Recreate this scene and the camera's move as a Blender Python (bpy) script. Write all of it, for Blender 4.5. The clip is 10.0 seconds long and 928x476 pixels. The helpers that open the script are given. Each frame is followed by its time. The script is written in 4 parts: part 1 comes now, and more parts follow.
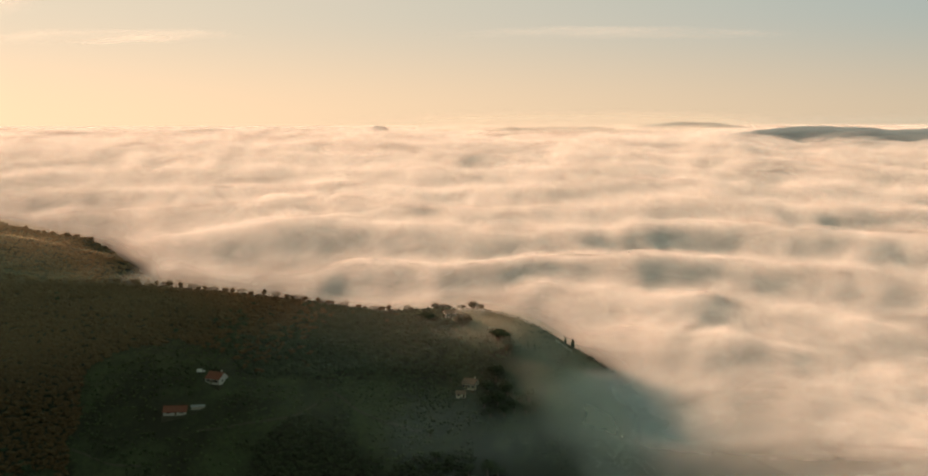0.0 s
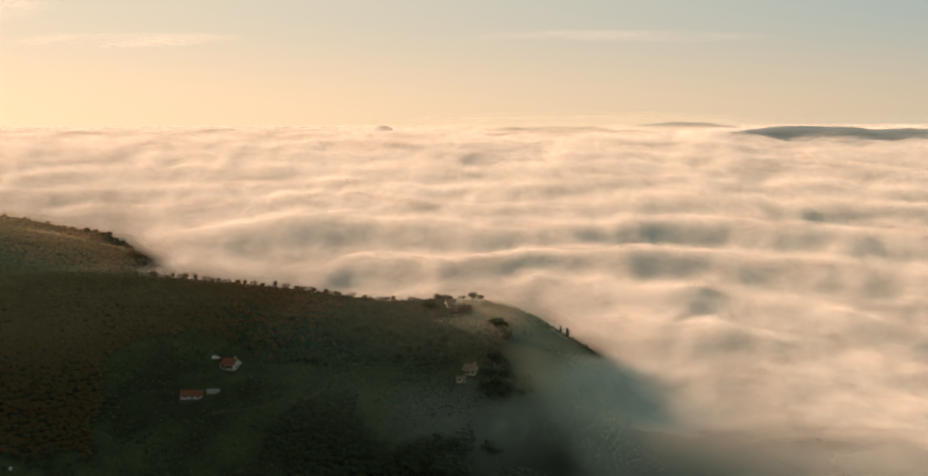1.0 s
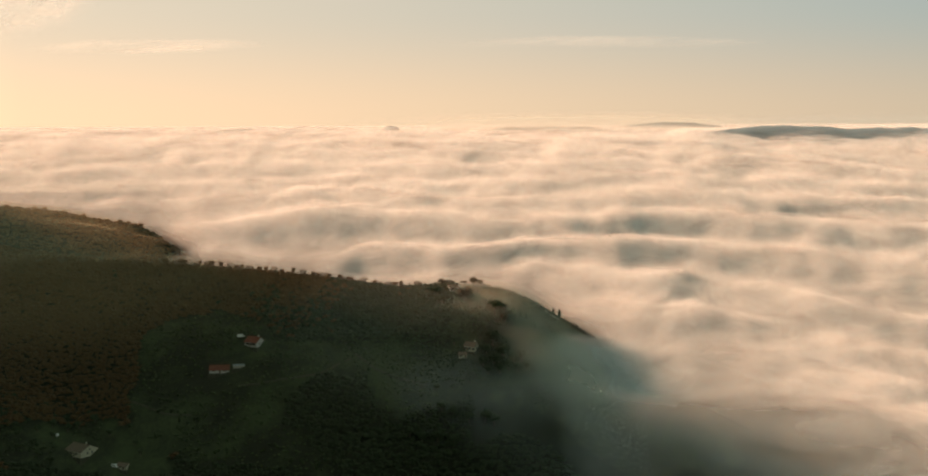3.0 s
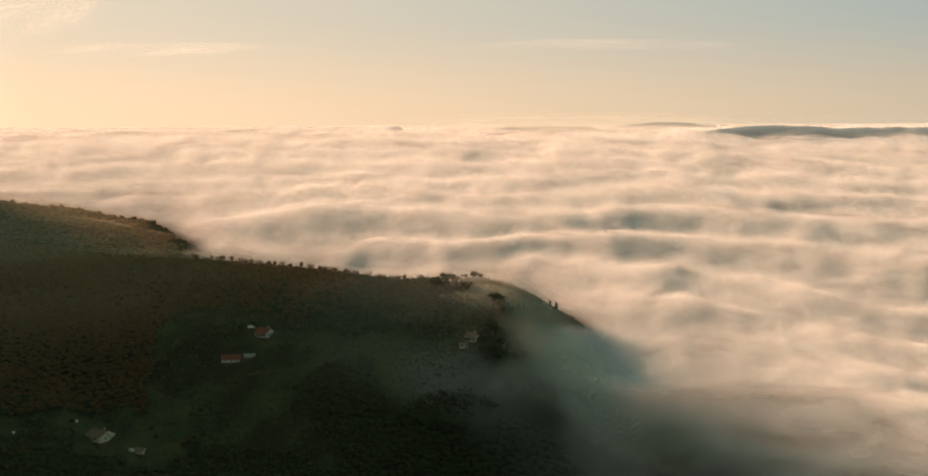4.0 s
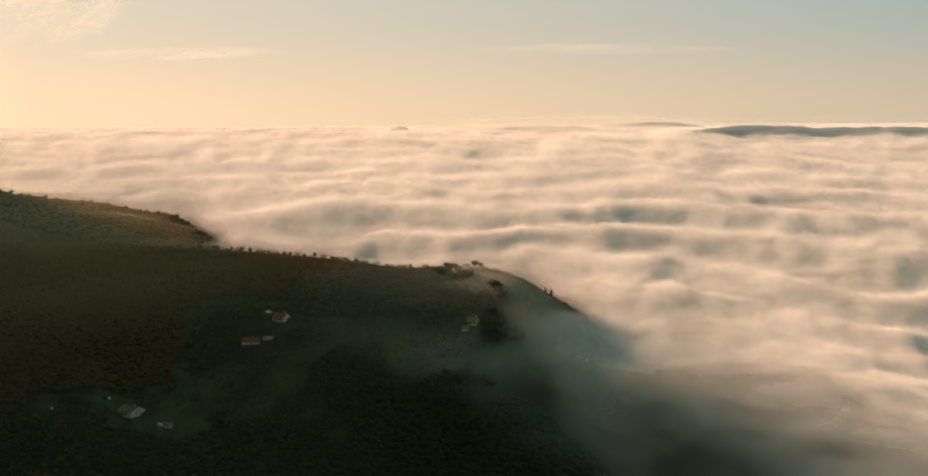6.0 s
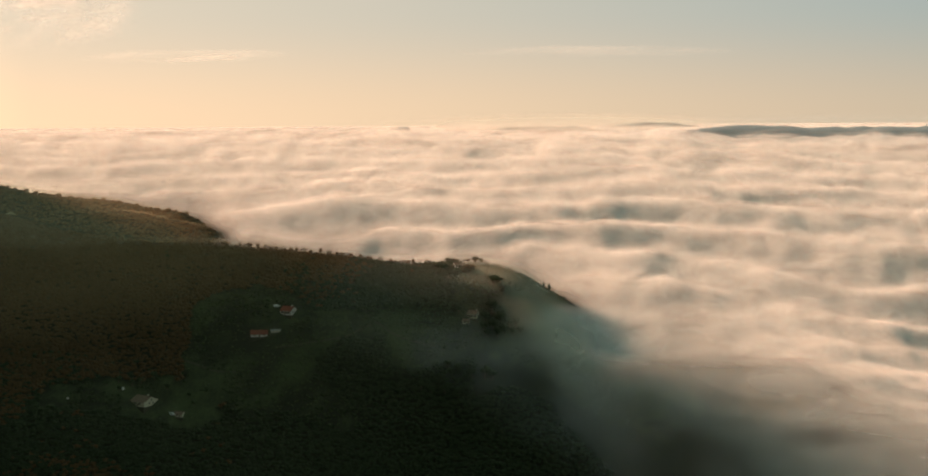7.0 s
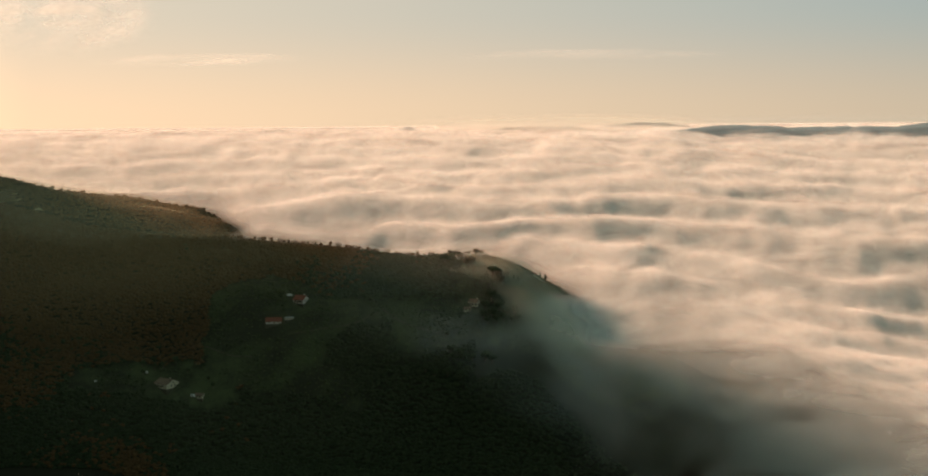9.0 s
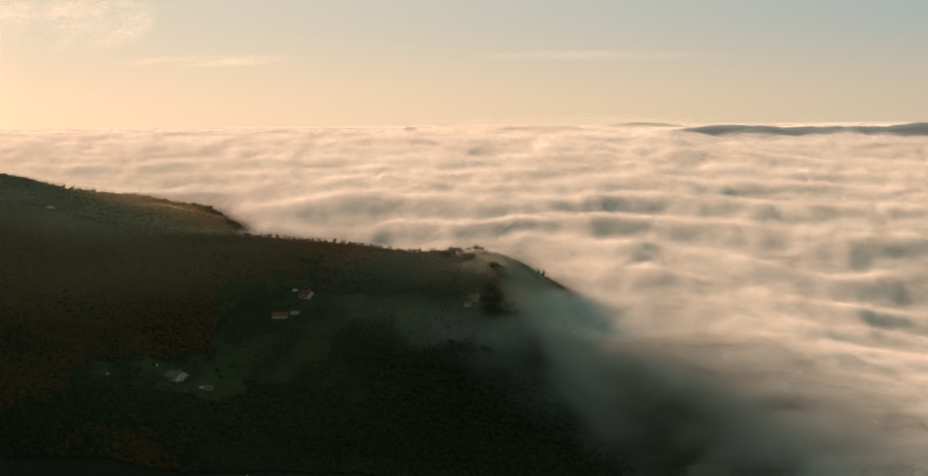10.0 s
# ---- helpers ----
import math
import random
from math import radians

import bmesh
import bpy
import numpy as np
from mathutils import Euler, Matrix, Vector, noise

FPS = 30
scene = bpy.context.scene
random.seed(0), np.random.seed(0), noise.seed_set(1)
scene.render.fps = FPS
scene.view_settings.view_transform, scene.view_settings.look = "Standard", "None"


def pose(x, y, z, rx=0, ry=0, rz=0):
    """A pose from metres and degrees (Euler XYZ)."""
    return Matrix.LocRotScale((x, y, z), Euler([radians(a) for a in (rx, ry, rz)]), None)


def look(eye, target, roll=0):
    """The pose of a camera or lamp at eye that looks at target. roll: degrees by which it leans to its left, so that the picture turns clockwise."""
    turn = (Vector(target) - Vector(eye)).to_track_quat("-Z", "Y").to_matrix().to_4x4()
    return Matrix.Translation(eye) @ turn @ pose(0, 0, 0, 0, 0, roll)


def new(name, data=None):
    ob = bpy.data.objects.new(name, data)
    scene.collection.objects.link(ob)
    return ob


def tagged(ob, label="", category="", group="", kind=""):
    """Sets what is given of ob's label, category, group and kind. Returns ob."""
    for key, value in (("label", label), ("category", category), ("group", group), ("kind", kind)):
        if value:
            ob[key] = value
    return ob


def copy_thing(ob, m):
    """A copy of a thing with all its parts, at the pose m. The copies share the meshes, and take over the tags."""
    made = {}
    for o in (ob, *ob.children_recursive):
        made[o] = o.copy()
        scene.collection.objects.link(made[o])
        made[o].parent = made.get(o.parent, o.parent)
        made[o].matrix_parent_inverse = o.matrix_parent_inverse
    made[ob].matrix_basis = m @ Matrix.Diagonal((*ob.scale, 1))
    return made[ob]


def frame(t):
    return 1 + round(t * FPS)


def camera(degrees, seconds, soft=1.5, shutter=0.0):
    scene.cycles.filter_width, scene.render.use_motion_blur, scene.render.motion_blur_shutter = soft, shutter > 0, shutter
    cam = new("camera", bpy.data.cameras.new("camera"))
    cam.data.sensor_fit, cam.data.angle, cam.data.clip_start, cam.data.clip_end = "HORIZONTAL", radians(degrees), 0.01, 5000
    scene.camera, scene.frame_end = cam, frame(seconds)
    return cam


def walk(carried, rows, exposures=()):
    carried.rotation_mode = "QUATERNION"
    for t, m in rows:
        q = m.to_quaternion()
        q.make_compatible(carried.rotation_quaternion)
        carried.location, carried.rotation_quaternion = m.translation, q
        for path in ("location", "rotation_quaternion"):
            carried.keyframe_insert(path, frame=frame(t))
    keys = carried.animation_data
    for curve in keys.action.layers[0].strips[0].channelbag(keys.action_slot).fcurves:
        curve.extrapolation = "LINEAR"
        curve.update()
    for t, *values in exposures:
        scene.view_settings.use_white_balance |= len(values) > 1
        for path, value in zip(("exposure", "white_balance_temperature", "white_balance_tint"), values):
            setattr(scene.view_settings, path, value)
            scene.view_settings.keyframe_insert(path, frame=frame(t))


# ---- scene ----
cam = camera(40.0, 10.0, soft=1.9)
# seconds, place, then degrees: tilt, lean, turn
PATH = [
    (0.0, 0.00, 0.00, 300.00, 84.923, 0.108, 0.000),
    (0.5, 0.76, -19.37, 300.03, 84.923, 0.126, 0.068),
    (1.0, 1.49, -38.43, 300.05, 84.923, 0.144, 0.133),
    (1.5, 2.19, -57.19, 300.08, 84.923, 0.162, 0.195),
    (2.0, 2.86, -75.64, 300.12, 84.923, 0.180, 0.254),
    (2.5, 3.50, -93.80, 300.15, 84.923, 0.199, 0.310),
    (3.0, 4.11, -111.66, 300.19, 84.923, 0.217, 0.363),
    (3.5, 4.70, -129.24, 300.22, 84.924, 0.235, 0.413),
    (4.0, 5.25, -146.54, 300.27, 84.924, 0.253, 0.460),
    (4.5, 5.77, -163.57, 300.31, 84.924, 0.271, 0.504),
    (5.0, 6.27, -180.32, 300.35, 84.924, 0.289, 0.544),
    (5.5, 6.73, -196.81, 300.40, 84.924, 0.307, 0.582),
    (6.0, 7.17, -213.05, 300.45, 84.924, 0.326, 0.617),
    (6.5, 7.57, -229.02, 300.50, 84.924, 0.344, 0.648),
    (7.0, 7.95, -244.76, 300.55, 84.924, 0.362, 0.677),
    (7.5, 8.30, -260.25, 300.60, 84.925, 0.380, 0.702),
    (8.0, 8.61, -275.50, 300.66, 84.925, 0.398, 0.725),
    (8.5, 8.90, -290.52, 300.72, 84.925, 0.416, 0.744),
    (9.0, 9.16, -305.31, 300.78, 84.925, 0.434, 0.760),
    (9.5, 9.39, -319.88, 300.84, 84.925, 0.453, 0.774),
    (10.0, 9.59, -334.24, 300.91, 84.925, 0.471, 0.784),
]
walk(cam, [(t, pose(x, y, z, rx, ry, rz)) for t, x, y, z, rx, ry, rz in PATH], exposures=[(0.0, 1.15, 7700.0, 12.0), (10.0, 1.06, 7350.0, 11.0)])

scene.cycles.transparent_max_bounces = 32

# ---- daylight: a low sun on the left, over a sea of fog ----
SUN_TURN, SUN_HEIGHT = 78.0, 27.0
world = bpy.data.worlds.new("sky")
scene.world = world
world.use_nodes = True
wt = world.node_tree
wt.nodes.clear()
sky = wt.nodes.new("ShaderNodeTexSky")
sky.sky_type, sky.sun_disc = "NISHITA", False
sky.sun_elevation, sky.sun_rotation = radians(SUN_HEIGHT), radians(-SUN_TURN)
sky.air_density, sky.dust_density, sky.ozone_density, sky.altitude = 1.0, 0.8, 2.0, 300.0
sky_out, sky_bg = wt.nodes.new("ShaderNodeOutputWorld"), wt.nodes.new("ShaderNodeBackground")
sky_bg.inputs["Strength"].default_value = 0.115
# the damp air near the horizon scatters a warm glow, stronger towards the sun
coord, split = wt.nodes.new("ShaderNodeTexCoord"), wt.nodes.new("ShaderNodeSeparateXYZ")
wt.links.new(coord.outputs["Generated"], split.inputs[0])
side = wt.nodes.new("ShaderNodeMapRange")
side.inputs["From Min"].default_value, side.inputs["From Max"].default_value = -1.0, 0.45
wt.links.new(split.outputs["X"], side.inputs["Value"])


def sky_ramp(*stops):
    """Colours of the damp air, from the sun's side round to the far side."""
    n = wt.nodes.new("ShaderNodeValToRGB")
    n.color_ramp.elements[0].color, n.color_ramp.elements[1].color = (*stops[0], 1), (*stops[2], 1)
    n.color_ramp.elements.new(0.46).color = (*stops[1], 1)
    wt.links.new(side.outputs["Result"], n.inputs["Fac"])
    return n.outputs["Color"]


def sky_mix(low_z, high_z, under, over):
    """From one colour to the other with height above the horizon."""
    r, m = wt.nodes.new("ShaderNodeMapRange"), wt.nodes.new("ShaderNodeMix")
    r.interpolation_type, m.data_type = "SMOOTHSTEP", "RGBA"
    r.inputs["From Min"].default_value, r.inputs["From Max"].default_value = low_z, high_z
    wt.links.new(split.outputs["Z"], r.inputs["Value"])
    wt.links.new(r.outputs["Result"], m.inputs[0])
    wt.links.new(under, m.inputs[6])
    wt.links.new(over, m.inputs[7])
    return m.outputs[2]


warm = wt.nodes.new("ShaderNodeMix")
warm.data_type, warm.blend_type = "RGBA", "MULTIPLY"
warm.inputs[0].default_value, warm.inputs[7].default_value = 1.0, (1.05, 1.05, 0.57, 1)
wt.links.new(sky.outputs["Color"], warm.inputs[6])
horizon = sky_ramp((14.0, 8.6, 4.6), (4.2, 3.15, 2.25), (2.15, 1.95, 1.6))
upper = sky_ramp((8.5, 6.0, 3.8), (3.05, 2.8, 2.4), (1.26, 1.74, 1.92))
damp = sky_mix(0.0, 0.095, horizon, upper)
air = sky_mix(0.09, 0.5, damp, warm.outputs[2])
wt.links.new(air, sky_bg.inputs["Color"])
wt.links.new(sky_bg.outputs["Background"], sky_out.inputs["Surface"])

sun = new("sun", bpy.data.lights.new("sun", "SUN"))
sun.data.energy, sun.data.angle, sun.data.color = 5.0, radians(8.0), (1.0, 0.62, 0.45)
a, e = radians(SUN_TURN), radians(SUN_HEIGHT)
to_sun = Vector((-math.sin(a) * math.cos(e), math.cos(a) * math.cos(e), math.sin(e)))
sun.matrix_world = look((0, 0, 900), Vector((0, 0, 900)) - to_sun)


# ---- materials ----
def nodes_of(name):
    m = bpy.data.materials.new(name)
    m.use_nodes = True
    t = m.node_tree
    return m, t, t.nodes["Principled BSDF"]


def put(t, kind, **inputs):
    n = t.nodes.new(kind)
    for key, value in inputs.items():
        n.inputs[key.replace("_", " ")].default_value = value
    return n


def grainy(name, dark, light, scale, rough=0.9, bump=0.3, attr="", fine=6.0, low=0.55, high=1.45):
    """A rough surface between two colours, varied at two scales and, where given, by an attribute."""
    m, t, b = nodes_of(name)
    b.inputs["Roughness"].default_value = rough
    b.inputs["Specular IOR Level"].default_value = 0.15
    pos = put(t, "ShaderNodeNewGeometry")
    n1, n2 = put(t, "ShaderNodeTexNoise", Scale=scale, Detail=4.0), put(t, "ShaderNodeTexNoise", Scale=scale * fine, Detail=3.0)
    for n in (n1, n2):
        t.links.new(pos.outputs["Position"], n.inputs["Vector"])
    add = put(t, "ShaderNodeMath")
    add.operation = "ADD"
    t.links.new(n1.outputs["Fac"], add.inputs[0])
    t.links.new(n2.outputs["Fac"], add.inputs[1])
    fac = add.outputs[0]
    if attr:
        at = put(t, "ShaderNodeAttribute")
        at.attribute_name = attr
        more = put(t, "ShaderNodeMath")
        more.operation = "MULTIPLY_ADD"
        more.inputs[1].default_value, more.inputs[2].default_value = 0.5, -0.25
        t.links.new(at.outputs["Fac"], more.inputs[0])
        both = put(t, "ShaderNodeMath")
        both.operation = "ADD"
        t.links.new(fac, both.inputs[0])
        t.links.new(more.outputs[0], both.inputs[1])
        fac = both.outputs[0]
    half = put(t, "ShaderNodeMapRange")
    half.inputs["From Min"].default_value, half.inputs["From Max"].default_value = low, high
    t.links.new(fac, half.inputs["Value"])
    mix = t.nodes.new("ShaderNodeMix")
    mix.data_type = "RGBA"
    mix.inputs[6].default_value, mix.inputs[7].default_value = (*dark, 1), (*light, 1)
    t.links.new(half.outputs["Result"], mix.inputs[0])
    t.links.new(mix.outputs[2], b.inputs["Base Color"])
    if bump:
        bp = put(t, "ShaderNodeBump", Strength=bump, Distance=0.15)
        t.links.new(n2.outputs["Fac"], bp.inputs["Height"])
        t.links.new(bp.outputs["Normal"], b.inputs["Normal"])
    return m


def fog_material(name, depth_scale, most=1.0, patch_scale=0.0, low=0.4, high=0.6, tone=(0.96, 0.96, 0.96), stretch=0.33):
    """White droplets that scatter light from both faces. The cover grows with the depth of fog beneath; loose layers show in patches."""
    m, t, b = nodes_of(name)
    t.nodes.remove(b)
    out = t.nodes["Material Output"]
    geo, squash = put(t, "ShaderNodeNewGeometry"), put(t, "ShaderNodeVectorMath")
    squash.operation = "MULTIPLY"
    squash.inputs[1].default_value = (stretch, 1.0, 1.3)
    t.links.new(geo.outputs["Position"], squash.inputs[0])

    def math_node(kind, x, y=None, z=None, clamp=False):
        n = put(t, "ShaderNodeMath")
        n.operation, n.use_clamp = kind, clamp
        for i, value in enumerate((x, y, z)):
            if isinstance(value, (int, float)):
                n.inputs[i].default_value = value
            elif value is not None:
                t.links.new(value, n.inputs[i])
        return n.outputs[0]

    def noise_node(scale, detail):
        n = put(t, "ShaderNodeTexNoise", Scale=scale, Detail=detail, Roughness=0.55, Distortion=0.5)
        t.links.new(squash.outputs[0], n.inputs["Vector"])
        return n.outputs["Fac"]

    relief = noise_node(0.07, 5.0)
    bp = put(t, "ShaderNodeBump", Strength=0.12, Distance=3.0)
    t.links.new(relief, bp.inputs["Height"])
    dif, tra = put(t, "ShaderNodeBsdfDiffuse"), put(t, "ShaderNodeBsdfTranslucent")
    dif.inputs["Color"].default_value, tra.inputs["Color"].default_value = (*tone, 1), (*tone, 1)
    # light wanders among the droplets, so that the facing matters only in part
    blur = put(t, "ShaderNodeVectorMath")
    blur.operation = "ADD"
    blur.inputs[1].default_value = (0, 0, 1.5)
    unit = put(t, "ShaderNodeVectorMath")
    unit.operation = "NORMALIZE"
    t.links.new(bp.outputs["Normal"], blur.inputs[0])
    t.links.new(blur.outputs[0], unit.inputs[0])
    for s in (dif, tra):
        t.links.new(unit.outputs[0], s.inputs["Normal"])
    body = put(t, "ShaderNodeMixShader", Fac=0.48)
    t.links.new(dif.outputs[0], body.inputs[1])
    t.links.new(tra.outputs[0], body.inputs[2])
    at = put(t, "ShaderNodeAttribute")
    at.attribute_name = "depth"
    uneven = math_node("MULTIPLY", at.outputs["Fac"], math_node("MULTIPLY_ADD", noise_node(0.035, 3.0), 2.0, -0.15, True))
    cover = math_node("MULTIPLY_ADD", math_node("EXPONENT", math_node("MULTIPLY", uneven, -1.0 / depth_scale)), -most, most, True)
    if patch_scale:
        patch = put(t, "ShaderNodeMapRange")
        patch.interpolation_type = "SMOOTHSTEP"
        patch.inputs["From Min"].default_value, patch.inputs["From Max"].default_value = low, high
        t.links.new(noise_node(patch_scale, 5.0), patch.inputs["Value"])
        cover = math_node("MULTIPLY", cover, patch.outputs["Result"])
    clear, mix = put(t, "ShaderNodeBsdfTransparent"), put(t, "ShaderNodeMixShader")
    t.links.new(cover, mix.inputs["Fac"])
    t.links.new(clear.outputs[0], mix.inputs[1])
    t.links.new(body.outputs[0], mix.inputs[2])
    t.links.new(mix.outputs[0], out.inputs["Surface"])
    return m


FOG = [
    (0.5, fog_material("broken_fog", 45.0, 0.6, 0.04, 0.22, 0.6, stretch=0.6)),
    (-1.5, fog_material("upper_fog", 45.0, 0.7, stretch=0.6)),
    (-5.0, fog_material("middle_fog", 45.0, 0.7, stretch=0.6)),
    (-9.0, fog_material("fog", 45.0, stretch=0.6)),
]
LOOSE_FOG = [fog_material("loose_fog", 45.0, 0.30, 0.03, 0.28 + 0.05 * k, 0.66 + 0.05 * k, stretch=0.6) for k in range(5)]
CIRRUS = fog_material("cirrus", 4.0, 0.55, 0.02, 0.25, 0.75, stretch=0.4)
FAINT = fog_material("faint_cirrus", 4.0, 0.2, 0.02, 0.3, 0.75, stretch=0.4)
PUFF = fog_material("high_puffs", 4.0, 0.85, 0.02, 0.3, 0.7, stretch=0.7)
# blue tone stands in for light scattered by the deep air
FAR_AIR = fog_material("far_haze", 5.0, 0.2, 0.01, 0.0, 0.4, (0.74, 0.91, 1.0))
DEEP_AIR = fog_material("deep_haze", 5.0, 0.5, 0.01, 0.0, 0.4, (0.96, 0.93, 0.86))
MIST = fog_material("mist", 5.0, 0.5, 0.05, 0.35, 0.7)
WARM_TONE = (0.95, 0.80, 0.55)  # the sun's warm scatter is put into the haze's own tone
AIR = fog_material("thin_haze", 6.0, 0.035, 0.015, 0.1, 0.6, WARM_TONE)
WARM_AIR = fog_material("warm_toned_haze", 6.0, 0.2, 0.015, 0.1, 0.6, (0.96, 0.70, 0.44))
SLOPE_AIR = fog_material("slope_haze", 6.0, 0.11, 0.015, 0.1, 0.6, (0.96, 0.92, 0.80))
SLOPE_FOG = fog_material("slope_fog", 5.0, 0.17, 0.02, 0.1, 0.7)
# mist on the nose and by the villa has sunlight's warmth in its tone
NOSE_MIST = fog_material("nose_mist", 6.0, 0.25, 0.035, 0.2, 0.7, (0.98, 0.88, 0.72))
VILLA_MIST = fog_material("villa_mist", 6.0, 0.34, 0.02, 0.0, 0.5, (0.98, 0.93, 0.76))
NOSE_AIR = fog_material("nose_haze", 6.0, 0.29, 0.03, 0.1, 0.6, (0.98, 0.88, 0.72))
SUNNY_AIR = fog_material("sunlit_haze", 6.0, 0.36, 0.015, 0.05, 0.5, WARM_TONE)
SOIL = grainy("soil_and_grass", (0.018, 0.018, 0.010), (0.039, 0.051, 0.021), 0.07, attr="cover", low=0.85, high=1.5)
# dry grass on the nose, with the sun's warm light put into its colour
st = SOIL.node_tree
nose_sun, lit_grass = put(st, "ShaderNodeAttribute"), st.nodes.new("ShaderNodeMix")
nose_sun.attribute_name, lit_grass.data_type = "nose_sun", "RGBA"
lit_grass.inputs[7].default_value = (0.100, 0.076, 0.040, 1)
green_side = st.nodes["Principled BSDF"].inputs["Base Color"].links[0].from_socket
st.links.new(nose_sun.outputs["Fac"], lit_grass.inputs[0])
st.links.new(green_side, lit_grass.inputs[6])
st.links.new(lit_grass.outputs[2], st.nodes["Principled BSDF"].inputs["Base Color"])
WOOD_LEAF = grainy("wood_leaf", (0.076, 0.043, 0.018), (0.098, 0.056, 0.024), 0.06, attr="tint", fine=12)
DRY_LEAF = grainy("dry_leaf", (0.092, 0.056, 0.024), (0.125, 0.077, 0.034), 0.03, attr="tint", fine=14)
GREEN_LEAF = grainy("green_leaf", (0.020, 0.028, 0.014), (0.040, 0.054, 0.025), 0.3, attr="tint")
OLIVE_LEAF = grainy("olive_leaf", (0.024, 0.038, 0.015), (0.066, 0.086, 0.036), 0.3, attr="tint")
HEDGE_LEAF = grainy("hedge_leaf", (0.020, 0.030, 0.014), (0.050, 0.066, 0.030), 0.3, attr="tint")
BROWN_LEAF = grainy("brown_leaf", (0.034, 0.027, 0.014), (0.066, 0.050, 0.026), 0.3, attr="tint", fine=12)
BARK = grainy("bark", (0.05, 0.04, 0.03), (0.13, 0.10, 0.08), 2.0)
TWIG = grainy("twigs", (0.06, 0.045, 0.03), (0.14, 0.105, 0.07), 1.0)
DIRT = grainy("dirt_track", (0.036, 0.034, 0.022), (0.062, 0.056, 0.038), 0.4)
PLASTER = grainy("plaster", (0.30, 0.27, 0.20), (0.44, 0.40, 0.30), 0.6)
WHITE = grainy("whitewash", (0.30, 0.285, 0.26), (0.46, 0.44, 0.41), 0.6)
TILE_RED = grainy("red_roof_tile", (0.115, 0.036, 0.024), (0.19, 0.062, 0.040), 0.8)
TILE_BROWN = grainy("brown_roof_tile", (0.09, 0.062, 0.046), (0.17, 0.115, 0.082), 0.8)
STONE = grainy("stone", (0.22, 0.20, 0.17), (0.40, 0.36, 0.30), 0.7)
SHUTTER = grainy("shutter_wood", (0.06, 0.045, 0.03), (0.12, 0.09, 0.06), 3.0)
ZINC = grainy("zinc_sheet", (0.17, 0.18, 0.18), (0.27, 0.28, 0.28), 0.8, rough=0.5)
CAR_PAINT = grainy("white_car_paint", (0.48, 0.48, 0.46), (0.58, 0.58, 0.56), 0.5, rough=0.25, bump=0)
RUBBER = grainy("rubber", (0.015, 0.015, 0.015), (0.03, 0.03, 0.03), 4.0)
# the blue haze of distance is put into the woods' own colour
HAZED_WOOD = grainy("hazed_wood", (0.068, 0.112, 0.138), (0.100, 0.152, 0.182), 0.02)
GLASS, gt, gb = nodes_of("window_glass")
gb.inputs["Base Color"].default_value = (0.03, 0.035, 0.04, 1)
gb.inputs["Roughness"].default_value = 0.08


# ---- shape of the land and of the fog ----
RIDGE_X = (-3000, -600, -383, -287, -220, -178, -118, -77, -45, -21, 3, 22, 42, 73, 130, 200, 320, 600)
RIDGE_Y = (900, 748, 736, 725, 716, 712, 705, 699, 694, 690, 688, 686, 685, 684, 684, 684, 690, 700)
RIDGE_Z = (235, 216, 213, 210, 210, 209, 205, 201, 197, 199, 200.5, 198, 190, 171, 132, 98, 66, 55)
FALL_S = (0, 20, 38, 62, 72, 117, 150, 200, 320)
FALL_Z = (0, 12, 26, 41, 51, 108, 138, 156, 165)
BACK_X = (-3000, -700, -500, -410, -374, -351, -324, -290, -262, -245, -232, -222, -208, -190, -150, -90)
BACK_Z = (310, 292, 277, 261, 253.5, 249, 244.5, 239.5, 236.5, 235, 233, 229, 218, 202, 160, 90)
TOE_X = (-400, -330, -290, -262, -247, -240, -228, -215, -203, -190, -160)
TOE_Z = (226, 228, 229, 229, 228, 225, 222.5, 221, 219.5, 209, 150)


def soft_interp(x, xs, ys, width):
    """Linear interpolation, smoothed over the given width."""
    return sum(w * np.interp(x + k * width, xs, ys) for k, w in ((-1, 0.15), (-0.5, 0.2), (0, 0.3), (0.5, 0.2), (1, 0.15)))


def hash2(ix, iy, seed):
    h = (ix.astype(np.int64) * 374761393 + iy.astype(np.int64) * 668265263 + seed * 974634541) & 0xFFFFFFFF
    h = ((h ^ (h >> 13)) * 1274126177) & 0xFFFFFFFF
    return ((h ^ (h >> 16)) & 0xFFFF) / 65535.0


def wave_noise(x, y, seed):
    """Smooth lattice noise, 0 to 1, on arrays."""
    x, y = np.asarray(x, float), np.asarray(y, float)
    ix, iy = np.floor(x), np.floor(y)
    fx, fy = x - ix, y - iy
    fx, fy = fx * fx * fx * (fx * (6 * fx - 15) + 10), fy * fy * fy * (fy * (6 * fy - 15) + 10)
    a, b = hash2(ix, iy, seed), hash2(ix + 1, iy, seed)
    c, d = hash2(ix, iy + 1, seed), hash2(ix + 1, iy + 1, seed)
    return (a * (1 - fx) + b * fx) * (1 - fy) + (c * (1 - fx) + d * fx) * fy


def fbm(x, y, seed, octaves=4, gain=0.5):
    total, size, amp = 0.0, 0.0, 1.0
    for k in range(octaves):
        turn = 0.6 * k
        u, v = x * math.cos(turn) - y * math.sin(turn), x * math.sin(turn) + y * math.cos(turn)
        total, size = total + amp * wave_noise(u * 2 ** k + 17.3 * k, v * 2 ** k - 9.1 * k, seed + k), size + amp
        amp *= gain
    return total / size


def rounded(v, soft=0.05):
    """Round tops with narrower hollows between them."""
    return np.sqrt(v * v + soft)


